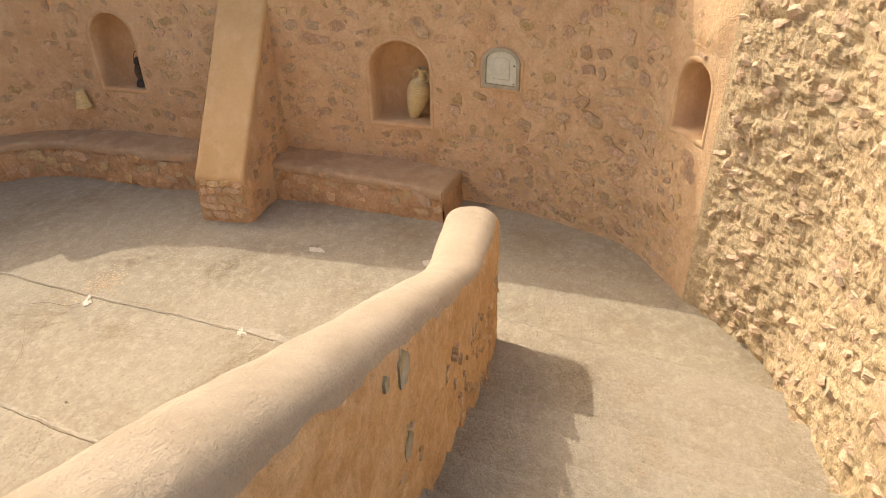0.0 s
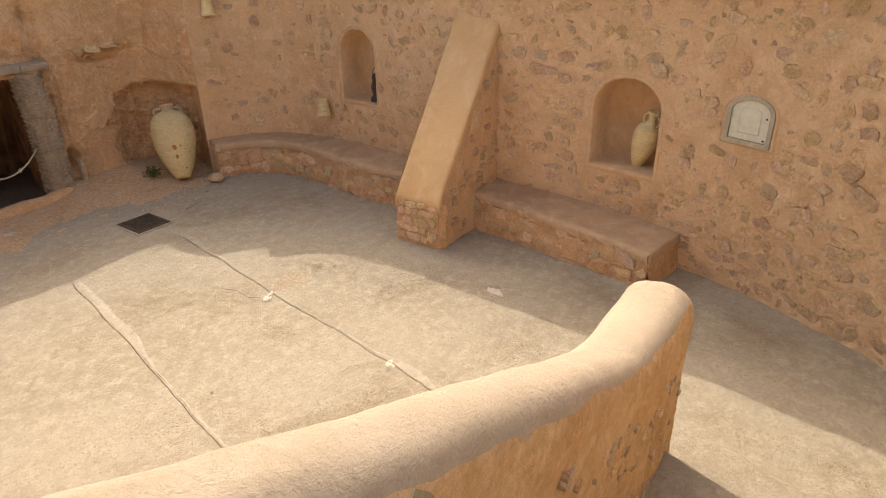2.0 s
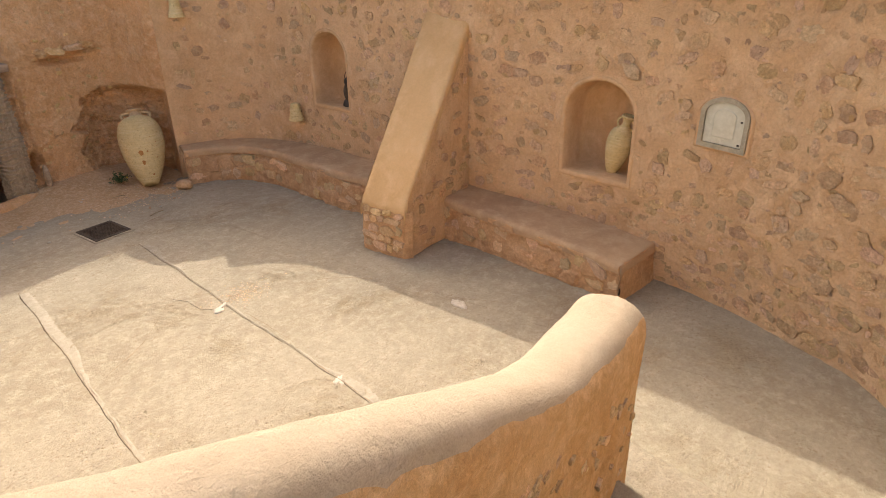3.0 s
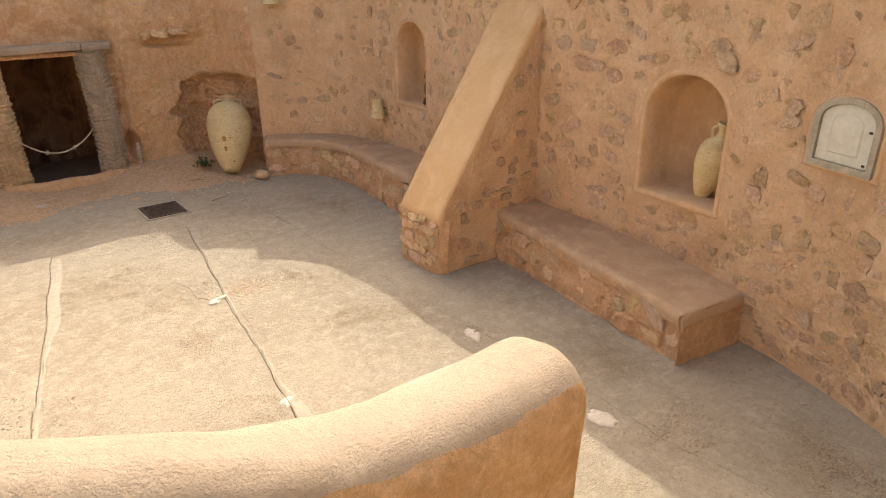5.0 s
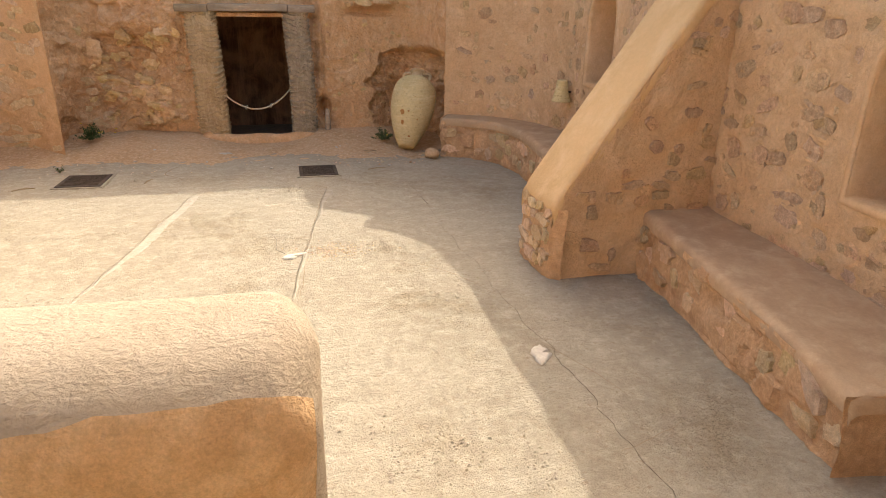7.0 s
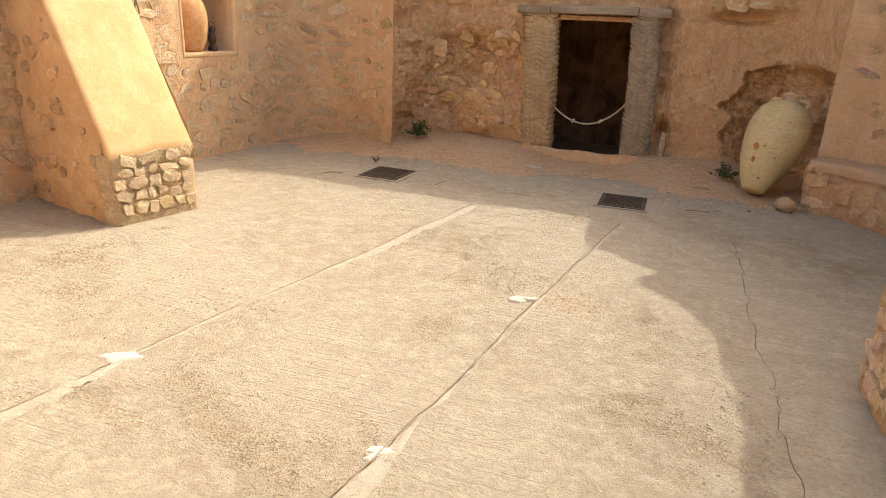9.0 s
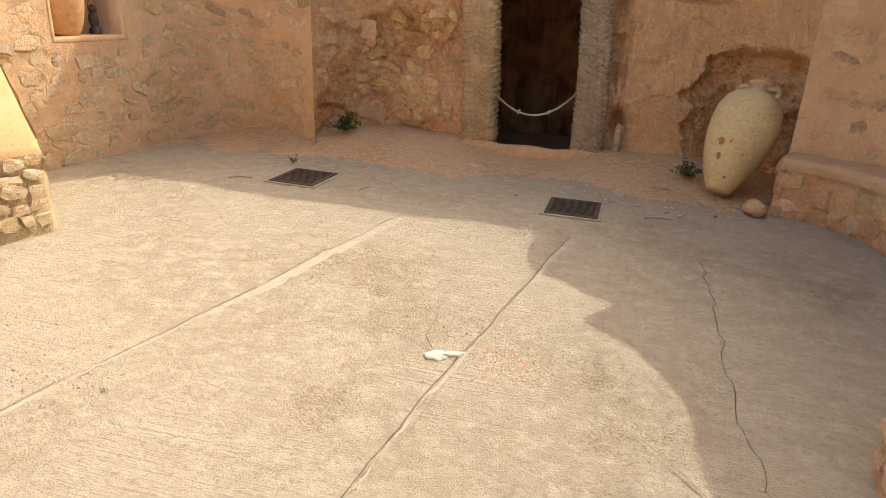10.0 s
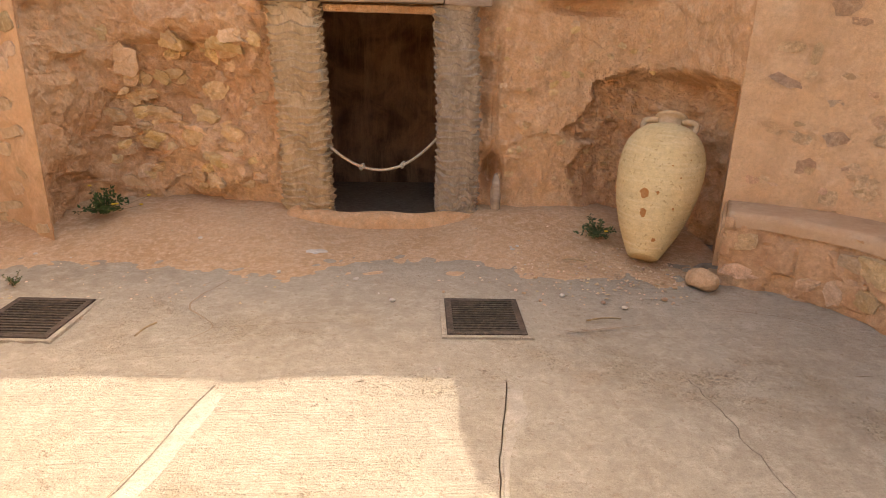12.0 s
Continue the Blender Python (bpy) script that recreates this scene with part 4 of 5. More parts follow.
# ---- stairs ----
STEPS = [(4.38, 0.11), (3.86, 0.29), (3.10, 0.49), (2.66, 0.70), (2.30, 0.89), (1.95, 1.08), (1.58, 1.26), (1.18, 1.43), (0.72, 1.60), (0.22, 1.77), (-0.40, 1.96), (-0.9, 2.14), (-1.4, 2.32)]
stairs = base("stairs", (0, 0, 0), "worn gravelly concrete steps, sunlit, bleached", "stairs", kind="structure")
for k, (xk, zk) in enumerate(STEPS):
    xb = STEPS[k + 1][0] - 0.05 if k + 1 < len(STEPS) else -2.6
    zb = (STEPS[k - 1][1] if k else 0.0) - 0.06
    ny = 56
    ys = np.linspace(-1.95, 0.62, ny)
    nt = max(6, int((xk - xb) / 0.04))
    prof = [(0.0, zb), (0.0, zb + (zk - zb) * 0.5), (-0.004, zk - 0.035), (-0.016, zk - 0.012), (-0.04, zk)]
    prof += [(-0.04 - (xk - xb - 0.04) * t, zk) for t in np.linspace(0, 1, nt)[1:]]
    verts = []
    for y in ys:
        slant = 0.28 * (y + 0.3)
        for q, (dx, z) in enumerate(prof):
            x = xk + dx + slant * (1 if q < len(prof) - 1 else 1)
            e = 0.018 * float(fbm(y * 5 + k, z * 5 + dx, 101, 3)) * (q in (1, 2, 3, 4)) + 0.01 * float(fbm(y * 16, dx * 16 + k, 102, 2)) * (1 < q < 6)
            verts.append((x + e, float(y), z + 0.012 * float(fbm(x * 7, y * 7, 103 + k, 4)) * (q > 3)))
    make("step", verts, grid_faces(ny, len(prof)), STEPM, stairs)


# ---- buttresses ----
def buttress(at, turn, width, run, plinth, top, label, seed, ring=False):
    """A sloping plastered buttress: local x runs back into the wall, y across; plinth in stone, smooth cap."""
    ob = base("buttress", (*at, 0), label, "buttress", "sloping buttresses", turn=(0, 0, turn))
    h = width / 2
    cap_t = 0.06

    def slope(x):
        return plinth + (top - plinth) * x / run
    # stone body: two sides and the front, uneven
    for side in (-1, 1):
        nx, nz = 46, 60
        verts = []
        for i in range(nx):
            x = 0.055 + (run + 0.195) * i / (nx - 1)
            for j in range(nz):
                z = -0.03 + (slope(x) - 0.01 + 0.03) * j / (nz - 1)
                e, ident = cells(np.array(x * 5), np.array(z * 7), seed + side)
                d = 0.02 * float(fbm(x * 3, z * 3, seed)) + float(smooth(0.0, 0.2, e)) * (float(ident) - 0.35) * 0.03 + 0.012 * float(fbm(x * 12, z * 12, seed + 2, 3))
                verts.append((x, side * (h - 0.012 + d * 0.8 + 0.05 * (1 - z / top) * 0.6), z))
        o = make("side", verts, grid_faces(nx, nz), MORTAR, ob, "stone side bedded in sandy mortar")
    ny, nz = 26, 26
    verts = []
    for i in range(ny):
        y = -h - 0.05 + (width + 0.10) * i / (ny - 1)
        for j in range(nz):
            z = -0.03 + (plinth + 0.0) * j / (nz - 1)
            e, ident = cells(np.array(y * 6), np.array(z * 7), seed + 5)
            d = 0.018 * float(smooth(0, 0.2, e)) * (float(ident) - 0.3) + 0.012 * float(fbm(y * 10, z * 10, seed + 6, 3)) + 0.03 * (1 - z / plinth)
            verts.append((-d + 0.085 * smooth(h - 0.02, h + 0.05, abs(y)), y, z))
    make("plinth", verts, grid_faces(ny, nz), ROUGH if ring else BENCHM, ob, "ochre stone plinth with chipped mortar")
    # smooth sloping cap with soft edges
    n_len, prof = 60, [(-h - 0.004, -0.14), (-h - 0.008, -0.05), (-h + 0.006, -0.014), (-h + 0.035, 0.0), (-h * 0.5, 0.006), (0, 0.008), (h * 0.5, 0.006), (h - 0.035, 0.0), (h - 0.006, -0.014), (h + 0.008, -0.05), (h + 0.004, -0.14)]
    verts = []
    for i in range(n_len):
        t = -0.02 + (run + 0.27) * i / (n_len - 1)
        nose = 0.05 * max(0, 1 - (t + 0.02) / 0.06) ** 2
        for y, dz in prof:
            wob = 0.010 * float(fbm(t * 3, y * 3, seed + 8, 3))
            verts.append((t, y + 0.006 * float(fbm(t * 4, y * 9, seed + 9, 2)), slope(max(t, 0)) + dz - nose + wob + 0.02))
    faces = grid_faces(n_len, len(prof))
    k0 = len(verts)
    for y, dz in prof:                            # the cap's blunt lower edge
        verts.append((0.02, y * 0.97, plinth - 0.13))
    faces += [(k, k + 1, k0 + k + 1, k0 + k) for k in range(len(prof) - 1)]
    make("cap", verts, faces, PLASTER, ob, "smooth ochre plaster slope")
    # stones showing in the sides and the plinth
    rnd = random.Random(seed)
    stones = []
    turn_m = pose(*at, 0, 0, 0, turn)
    for side in (-1, 1):
        for _ in range(95):
            x, z = rnd.uniform(0.10, run), rnd.uniform(0.06, top)
            if z < slope(x) - 0.2:
                m = turn_m @ pose(x, side * (h + 0.004 + 0.03 * (1 - z / top)), z, 90 if side < 0 else -90, 0, 0)
                stones.append((m @ Matrix.Rotation(rnd.uniform(-0.3, 0.3), 4, "Z"), rnd.uniform(0.025, 0.095), rnd.uniform(0.02, 0.055), rnd.uniform(0.005, 0.011)))
    lay_stones(stones, ob, STONE, STONES)
    stones, z = [], 0.05
    while z < plinth - 0.1:                       # rough courses in the plinth
        b = rnd.uniform(0.034, 0.055)
        y = -h - 0.01 + rnd.uniform(0, 0.06)
        while y < h - 0.06:
            a = rnd.choice((0.04, 0.055, 0.075, 0.11)) * rnd.uniform(0.9, 1.1)
            if y + 2 * a < h + 0.03:
                stones.append((turn_m @ pose(-0.012 - 0.03 * (1 - z / plinth), y + a, z + b + rnd.uniform(-0.018, 0.018)) @ Matrix.Rotation(-math.pi / 2, 4, "Y") @ Matrix.Rotation(math.pi / 2 + rnd.uniform(-0.3, 0.3), 4, "Z"), a * 1.04, b * rnd.uniform(0.9, 1.15), rnd.uniform(0.006, 0.020)))
            y += 2 * a + rnd.uniform(-0.01, 0.02)
        z += 2 * b + 0.008
    lay_stones(stones, ob, RUBBLEW if ring else RUBBLEO, RUBBLEW)
    if ring:
        pts = [(0.62 + 0.05 * math.cos(a) * 0.5, -h - 0.03 - 0.008 * math.sin(2 * a), slope(0.62) - 0.05 + 0.085 * math.sin(a)) for a in np.linspace(-1.2, 3.6, 18)]
        v, f = tube(pts, 0.006, 6)
        make("wire_hook", v, f, WIRE, ob, "bent rusty wire hook")
    return ob


buttress((6.10, 3.68), -2, 0.58, 1.20, 0.54, 2.28, "sloping ochre plastered buttress against the curved wall, in shade", 201)
buttress((1.35, 4.66), 163, 0.69, 1.32, 0.56, 2.75, "sloping plastered buttress with bare stone foot, sunlit", 211, ring=True)


# ---- benches ----
def bench(label, front, back, top0, top1, seed, end=False):
    """A masonry bench along two plan lines: stone front, screeded seat."""
    pf, pb = Plan(front), Plan(back)
    ob = base("bench", (front[0][0], front[0][1], 0), label, "bench", "masonry benches")
    inv = ob.matrix_world.inverted()
    ns = int(pf.length / 0.024)
    ts = np.linspace(0, 1, ns)

    def rel(s, z):
        e, i = cells(s * 5.0, z * 6.5, seed)
        return smooth(0, 0.12, e) * (i - 0.35) * 0.05 + 0.022 * fbm(s * 9, z * 9, seed + 1, 3) + 0.03 * (1 - np.clip(z / 0.4, 0, 1)) - 0.006

    def top(t):
        return top0 + (top1 - top0) * t
    zs = np.linspace(-0.04, 1, 22)
    verts = []
    for t in ts:
        s = t * pf.length
        for z in zs:
            zz = z * (top(t) - 0.03)
            verts.append(inv @ pf.place(s, zz, float(rel(np.array(s), np.array(zz)))))
    make("front", verts, grid_faces(ns, len(zs)), BENCHM, ob, "stone front in orange mortar", soft=False)
    us = [(-0.03, -0.09), (-0.035, -0.05), (-0.022, -0.015), (0.015, 0.0), (0.06, 0.004), (0.2, 0.0), (0.4, 0.0), (0.6, 0.0), (0.8, 0.0), (1.0, 0.004), (1.2, 0.01)]
    verts = []
    for t in ts:
        a, b = pf.at(t * pf.length), pb.at(t * pb.length)
        for u, dz in us:
            p = a + (b - a) * u
            verts.append(inv @ Vector((p[0], p[1], top(t) + dz + 0.008 * float(fbm(p[0] * 3, p[1] * 3, seed + 3, 3)) + (0.012 * float(fbm(p[0] * 11, p[1] * 11, seed + 4, 2)) if u < 0.05 else 0))))
    nu = len(us)
    faces = grid_faces(ns, nu)
    for row in (0, ns - 1):                       # the seat's edge turned down at both ends
        k0 = len(verts)
        o = (pf.at(row and pf.length) - pf.at(pf.length * 0.97 if row else pf.length * 0.03))
        o = Vector((o[0], o[1], 0)).normalized() * 0.025
        for k in range(nu):
            verts.append(Vector(verts[row * nu + k]) + o * 0.6 + Vector((0, 0, -0.02)))
        for k in range(nu):
            verts.append(Vector(verts[row * nu + k]) + o + Vector((0, 0, -0.08)))
        faces += [(row * nu + k, row * nu + k + 1, k0 + k + 1, k0 + k) for k in range(nu - 1)]
        faces += [(k0 + k, k0 + k + 1, k0 + nu + k + 1, k0 + nu + k) for k in range(nu - 1)]
    make("seat", verts, faces, SEATM, ob, "dusty brown screeded seat")
    if end:
        a, b = Vector((*pf.at(pf.length), 0)), Vector((*pb.at(pb.length), 0))
        d = (b - a)
        o = Vector((d.y, -d.x, 0)).normalized()
        verts = []
        for i in range(22):
            for j in range(16):
                u, z = i / 21 * 1.15 - 0.03, -0.04 + (top1 + 0.025) * j / 15
                verts.append(inv @ (a + d * u + Vector((0, 0, z)) - o * (0.02 - 0.02 * float(fbm(u * 5, z * 6, seed + 6, 3)) - 0.025 * (1 - z / top1))))
        make("end_face", verts, grid_faces(22, 16), BENCHM, ob, "rendered end of the bench")
    rnd = random.Random(seed)
    stones = []
    s = 0.08
    while s < pf.length - 0.05:
        for z in ((0.10, 0.27) if rnd.random() < 0.7 else (0.18,)):
            zz = z * top(s / pf.length) / 0.42 + rnd.uniform(-0.02, 0.02)
            if rnd.random() < 0.85:
                stones.append((pf.matrix(s + rnd.uniform(-0.03, 0.03), zz, float(rel(np.array(s), np.array(zz))) - 0.004, rnd.uniform(-0.4, 0.4)), rnd.uniform(0.05, 0.13), rnd.uniform(0.04, 0.085), rnd.uniform(0.012, 0.028)))
        s += rnd.uniform(0.15, 0.23)
    lay_stones(stones, ob, RUBBLEO, RUBBLEO)
    return ob


# fronts run with the courtyard on their left
bench("curved masonry bench with a screeded seat along the wall", [(6.92, 4.0), (6.84, 4.6), (6.87, 5.2), (6.97, 5.8), (7.03, 6.3), (6.97, 6.8), (6.74, 7.12), (6.38, 7.36)],
      [(7.42, 4.0), (7.46, 4.6), (7.52, 5.2), (7.6, 5.8), (7.6, 6.4), (7.42, 7.05), (7.05, 7.5), (6.56, 7.70)], 0.46, 0.47, 301)
bench("straight masonry bench with a stone front beside the buttress", [(6.42, 1.22), (6.52, 1.7), (6.60, 2.2), (6.70, 2.8), (6.80, 3.5)],
      [(7.10, 1.10), (7.2, 1.7), (7.28, 2.2), (7.32, 2.8), (7.34, 3.5)], 0.37, 0.47, 311)
# the free end of the straight bench
seat_end = [o for o in bpy.data.objects if o.name.startswith("bench")][-1]
inv = seat_end.matrix_world.inverted()
verts = []
for i in range(24):
    for j in range(16):
        u, z = i / 23, -0.04 + 0.408 * j / 15
        p = Vector((6.375, 1.205, 0)).lerp(Vector((7.12, 1.08, 0)), u)
        d = 0.02 * float(fbm(u * 5, z * 6, 316, 3)) + 0.03 * (1 - z / 0.37)
        verts.append(inv @ Vector((p.x - 0.2 * d, p.y - d + 0.012, z)))
make("end_face", verts, grid_faces(24, 16), BENCHM, seat_end, "rendered end of the bench")


# ---- jars ----
def turned(name, at, axis_top, profile, material, label, category, scale=1.0, steps=44, wobble=0.02, seed=1, spin=0.0, shrink=1.0):
    """A turned vessel whose foot stands at a point and whose axis leans towards another."""
    a, b = Vector(at), Vector(axis_top)
    ob = new(name)
    ob.matrix_world = Matrix.Translation(a) @ (b - a).to_track_quat("Z", "Y").to_matrix().to_4x4() @ Matrix.Rotation(spin, 4, "Z")
    ob.empty_display_size = 0.1
    tagged(ob, label, category)
    ob.matrix_world = ob.matrix_world @ Matrix.Diagonal((shrink, shrink, shrink, 1))
    prof = profile_curve([(r * scale, z * scale) for r, z in profile], 60)
    prof = [(0.001, prof[0][1])] + prof
    v, f = lathe(prof, steps, wobble, seed)
    make("body", v, f, material, ob)
    return ob, prof


def rim_ring(r0, r1, z0, z1):
    return [(r0, z0), (r1, z0 + (z1 - z0) * 0.2), (r1 * 1.02, z0 + (z1 - z0) * 0.6), (r1 * 0.97, z1), (r0 * 0.85, z1), (r0 * 0.8, z0 - 0.02)]


JAR_AT, JAR_TOP = (5.99, 7.64, 0.06), (6.29, 8.17, 1.02)
jar, prof = turned("storage_jar", JAR_AT, JAR_TOP, [(0.105, 0.0), (0.125, 0.03), (0.185, 0.15), (0.245, 0.30), (0.292, 0.48), (0.312, 0.64), (0.308, 0.78), (0.275, 0.90), (0.205, 0.985), (0.125, 1.02)], JARM,
                   "large pale clay storage jar leaning in the earth wall's corner", "jar", seed=401, shrink=0.93)
v, f = lathe(profile_curve([(0.15, 1.005), (0.105, 1.03), (0.09, 1.06), (0.092, 1.09), (0.115, 1.11), (0.118, 1.13), (0.095, 1.135), (0.075, 1.10), (0.07, 1.0)], 32), 36)
make("neck", v, f, JARTOP, jar, "dusty reddish neck and rim")
for sgn in (-1, 1):
    pts = [(sgn * (0.105 + 0.11 * math.sin(t) + 0.05 * (1 - math.cos(t)) * 0.5) * 0.8, 0.02, 1.085 - 0.10 * (t / 2.6) ** 1.3 + 0.03 * math.sin(t * 1.2)) for t in np.linspace(0, 2.6, 14)]
    v, f = tube(pts, 0.024, 8)
    make("handle", v, f, JARTOP, jar, "clay loop handle")
rnd = random.Random(5)
to_cam = jar.matrix_world.inverted().to_3x3() @ Vector((-0.35, -0.9, 0.1))
face = math.atan2(to_cam.y, to_cam.x)
for dz, da, size in ((0.40, -0.33, 0.032), (0.27, -0.30, 0.030), (0.415, 0.0, 0.013), (0.10, 0.25, 0.014), (0.55, 0.45, 0.008), (0.62, 0.2, 0.007), (0.70, 0.6, 0.007), (0.33, 0.5, 0.009)):
    pts = []
    for k in range(11):
        t = 2 * math.pi * k / 11
        rr = size * rnd.uniform(0.65, 1.25)
        z = dz + rr * math.sin(t)
        r = float(np.interp(z, [p[1] for p in prof[1:]], [p[0] for p in prof[1:]])) * 1.012 + 0.002
        a = face + da + rr * math.cos(t) / r
        pts.append((r * math.cos(a), r * math.sin(a), z))
    make("stain", pts, [tuple(range(11))], RUST, jar, "rusty brown stain", soft=False)

AMPH_AT, AMPH_TOP = (7.40, 1.735, 0.868), (7.37, 1.60, 1.47)
amphora, _ = turned("amphora", AMPH_AT, AMPH_TOP, [(0.045, 0.0), (0.062, 0.03), (0.10, 0.14), (0.128, 0.27), (0.132, 0.36), (0.112, 0.44), (0.062, 0.485), (0.042, 0.50)], JARM,
                    "slender pale clay amphora leaning in an arched niche", "amphora", seed=411)
v, f = lathe(profile_curve([(0.055, 0.485), (0.040, 0.52), (0.038, 0.56), (0.052, 0.59), (0.062, 0.60), (0.060, 0.615), (0.04, 0.61), (0.03, 0.55)], 24), 28)
make("neck", v, f, JARM, amphora)
for sgn in (-1, 1):
    pts = [(0.0, sgn * (0.042 + 0.055 * math.sin(t)), 0.585 - 0.13 * t / 2.7 + 0.02 * math.sin(t)) for t in np.linspace(0, 2.7, 12)]
    v, f = tube(pts, 0.012, 7)
    make("handle", v, f, JARM, amphora, "thin curved clay handle")

red_at = WEST.place(N_JARS[0] + 0.14, 1.115, -0.17)
redjar, _ = turned("clay_jar", red_at, red_at + Vector((0, 0, 0.6)), [(0.115, 0.0), (0.14, 0.03), (0.175, 0.14), (0.195, 0.27), (0.195, 0.38), (0.17, 0.48), (0.12, 0.545), (0.09, 0.56)], REDJAR,
                   "round reddish clay jar standing in a wall niche", "jar", seed=421)
v, f = lathe(profile_curve([(0.10, 0.55), (0.085, 0.575), (0.10, 0.61), (0.115, 0.62), (0.11, 0.635), (0.085, 0.62), (0.07, 0.55)], 20), 28)
make("rim", v, f, REDJAR, redjar)


def lantern(at, label, size=1.0):
    ob = base("lantern", at, label, "lantern")
    ob.scale = (size, size, size)
    for name, prof in (("base", [(0.001, 0.0), (0.052, 0.002), (0.055, 0.02), (0.045, 0.05), (0.03, 0.065)]),
                       ("glass", [(0.03, 0.065), (0.042, 0.10), (0.045, 0.14), (0.035, 0.18), (0.026, 0.20)]),
                       ("cap", [(0.03, 0.20), (0.036, 0.215), (0.026, 0.245), (0.012, 0.26), (0.001, 0.265)])):
        v, f = lathe(profile_curve(prof, 18), 20)
        make(name, v, f, DARKGLASS if name != "glass" else IRON, ob)
    v, f = tube([(0.05 * math.cos(t), 0, 0.21 + 0.10 * math.sin(t)) for t in np.linspace(0.1, math.pi - 0.1, 12)], 0.003, 6)
    make("bail", v, f, IRON, ob, "thin wire bail")
    return ob


lantern(WEST.place(N_JARS[0] - 0.20, 1.115, -0.17), "small dark oil lantern standing beside a clay jar")
lantern(EAST.place(N_HALL[0] - 0.17, 1.055, -0.16), "dark metal lantern standing in a plastered niche", 1.45)


# ---- bell-shaped clay wall lamps ----
def sconce(plan, x, y, z):
    s = plan.near(x, y)
    ob = new("wall_lamp")
    ob.matrix_world = Matrix.Translation(plan.place(s, z, 0.10))
    tagged(ob, "bell-shaped clay lamp shade fixed to the wall", "wall lamp", "clay wall lamps")
    v, f = lathe(profile_curve([(0.001, 0.225), (0.05, 0.222), (0.062, 0.20), (0.075, 0.10), (0.098, 0.012), (0.105, 0.0), (0.098, -0.002), (0.07, 0.10), (0.055, 0.19), (0.001, 0.205)], 36), 30, 0.02, 7)
    make("shade", v, f, JARM, ob)
    n = plan.out(s)
    v, f = tube([(-n[0] * 0.15, -n[1] * 0.15, 0.09), (-n[0] * 0.05, -n[1] * 0.05, 0.09), (0, 0, 0.10), (0, 0, 0.19)], 0.010, 8)
    make("bracket", v, f, IRON, ob, "short iron bracket")
    v, f = lathe([(0.001, 0.05), (0.018, 0.06), (0.02, 0.11), (0.016, 0.14), (0.001, 0.145)], 14)
    make("socket", v, f, DARKGLASS, ob)


sconce(EAST, 7.5, 6.22, 0.82)
sconce(EAST, 6.75, 7.5, 2.17)


# ---- meter hatch ----
def arch_slab(a, grow, d0, d1, bevel=0.008):
    line, inner = arch_line(a, grow), arch_line(a, grow - bevel)
    verts = [EAST.place(s, z, d0) for s, z in line] + [EAST.place(s, z, d1 - bevel) for s, z in line] + [EAST.place(s, z, d1) for s, z in inner]
    n = len(line)
    faces = [(i * n + k, i * n + (k + 1) % n, (i + 1) * n + (k + 1) % n, (i + 1) * n + k) for i in (0, 1) for k in range(n)]
    return verts, faces + [tuple(2 * n + k for k in range(n))]


def arch_frame(a, g0, g1, d0, d1):
    o, i = arch_line(a, g0), arch_line(a, g1)
    n = len(o)
    verts = [EAST.place(s, z, d) for line, d in ((o, d0), (o, d1), (i, d1), (i, d0)) for s, z in line]
    return verts, [(r * n + k, r * n + (k + 1) % n, (r + 1) * n + (k + 1) % n, (r + 1) * n + k) for r in range(3) for k in range(n)]


hatch = tagged(new("meter_hatch"), "small arched grey-green meter hatch set in the wall", "hatch")
hatch.matrix_world = Matrix.Translation(EAST.place(N_HATCH[0], N_HATCH[2], 0))
hinv = hatch.matrix_world.inverted()
HB = (N_HATCH[0], 0.36, N_HATCH[2] + 0.02, N_HATCH[3] - 0.01, 0.11)
for name, (v, f), m, lab in (("frame", arch_frame(HB, 0.035, -0.004, -0.08, 0.022), FRAMEM, "grey cement surround"),
                             ("door", arch_slab(HB, -0.002, -0.07, 0.004), HATCHM, "pale grey-green door"),
                             ("raised_panel", arch_slab((HB[0], 0.20, HB[2] + 0.06, HB[3] - 0.06, 0.06), 0.0, 0.0, 0.014), HATCHM, "")):
    make(name, [hinv @ p for p in v], f, m, hatch, lab, soft=False)
for z in (0.05, 0.24):
    p = EAST.place(N_HATCH[0] - 0.145, N_HATCH[2] + z, 0.008)
    v, f = lathe([(0.001, -0.006), (0.009, -0.006), (0.009, 0.004), (0.001, 0.005)], 10)
    make("rivet", [hinv @ (p + Vector(q)) for q in v], f, IRON, hatch, "small dark rivet")


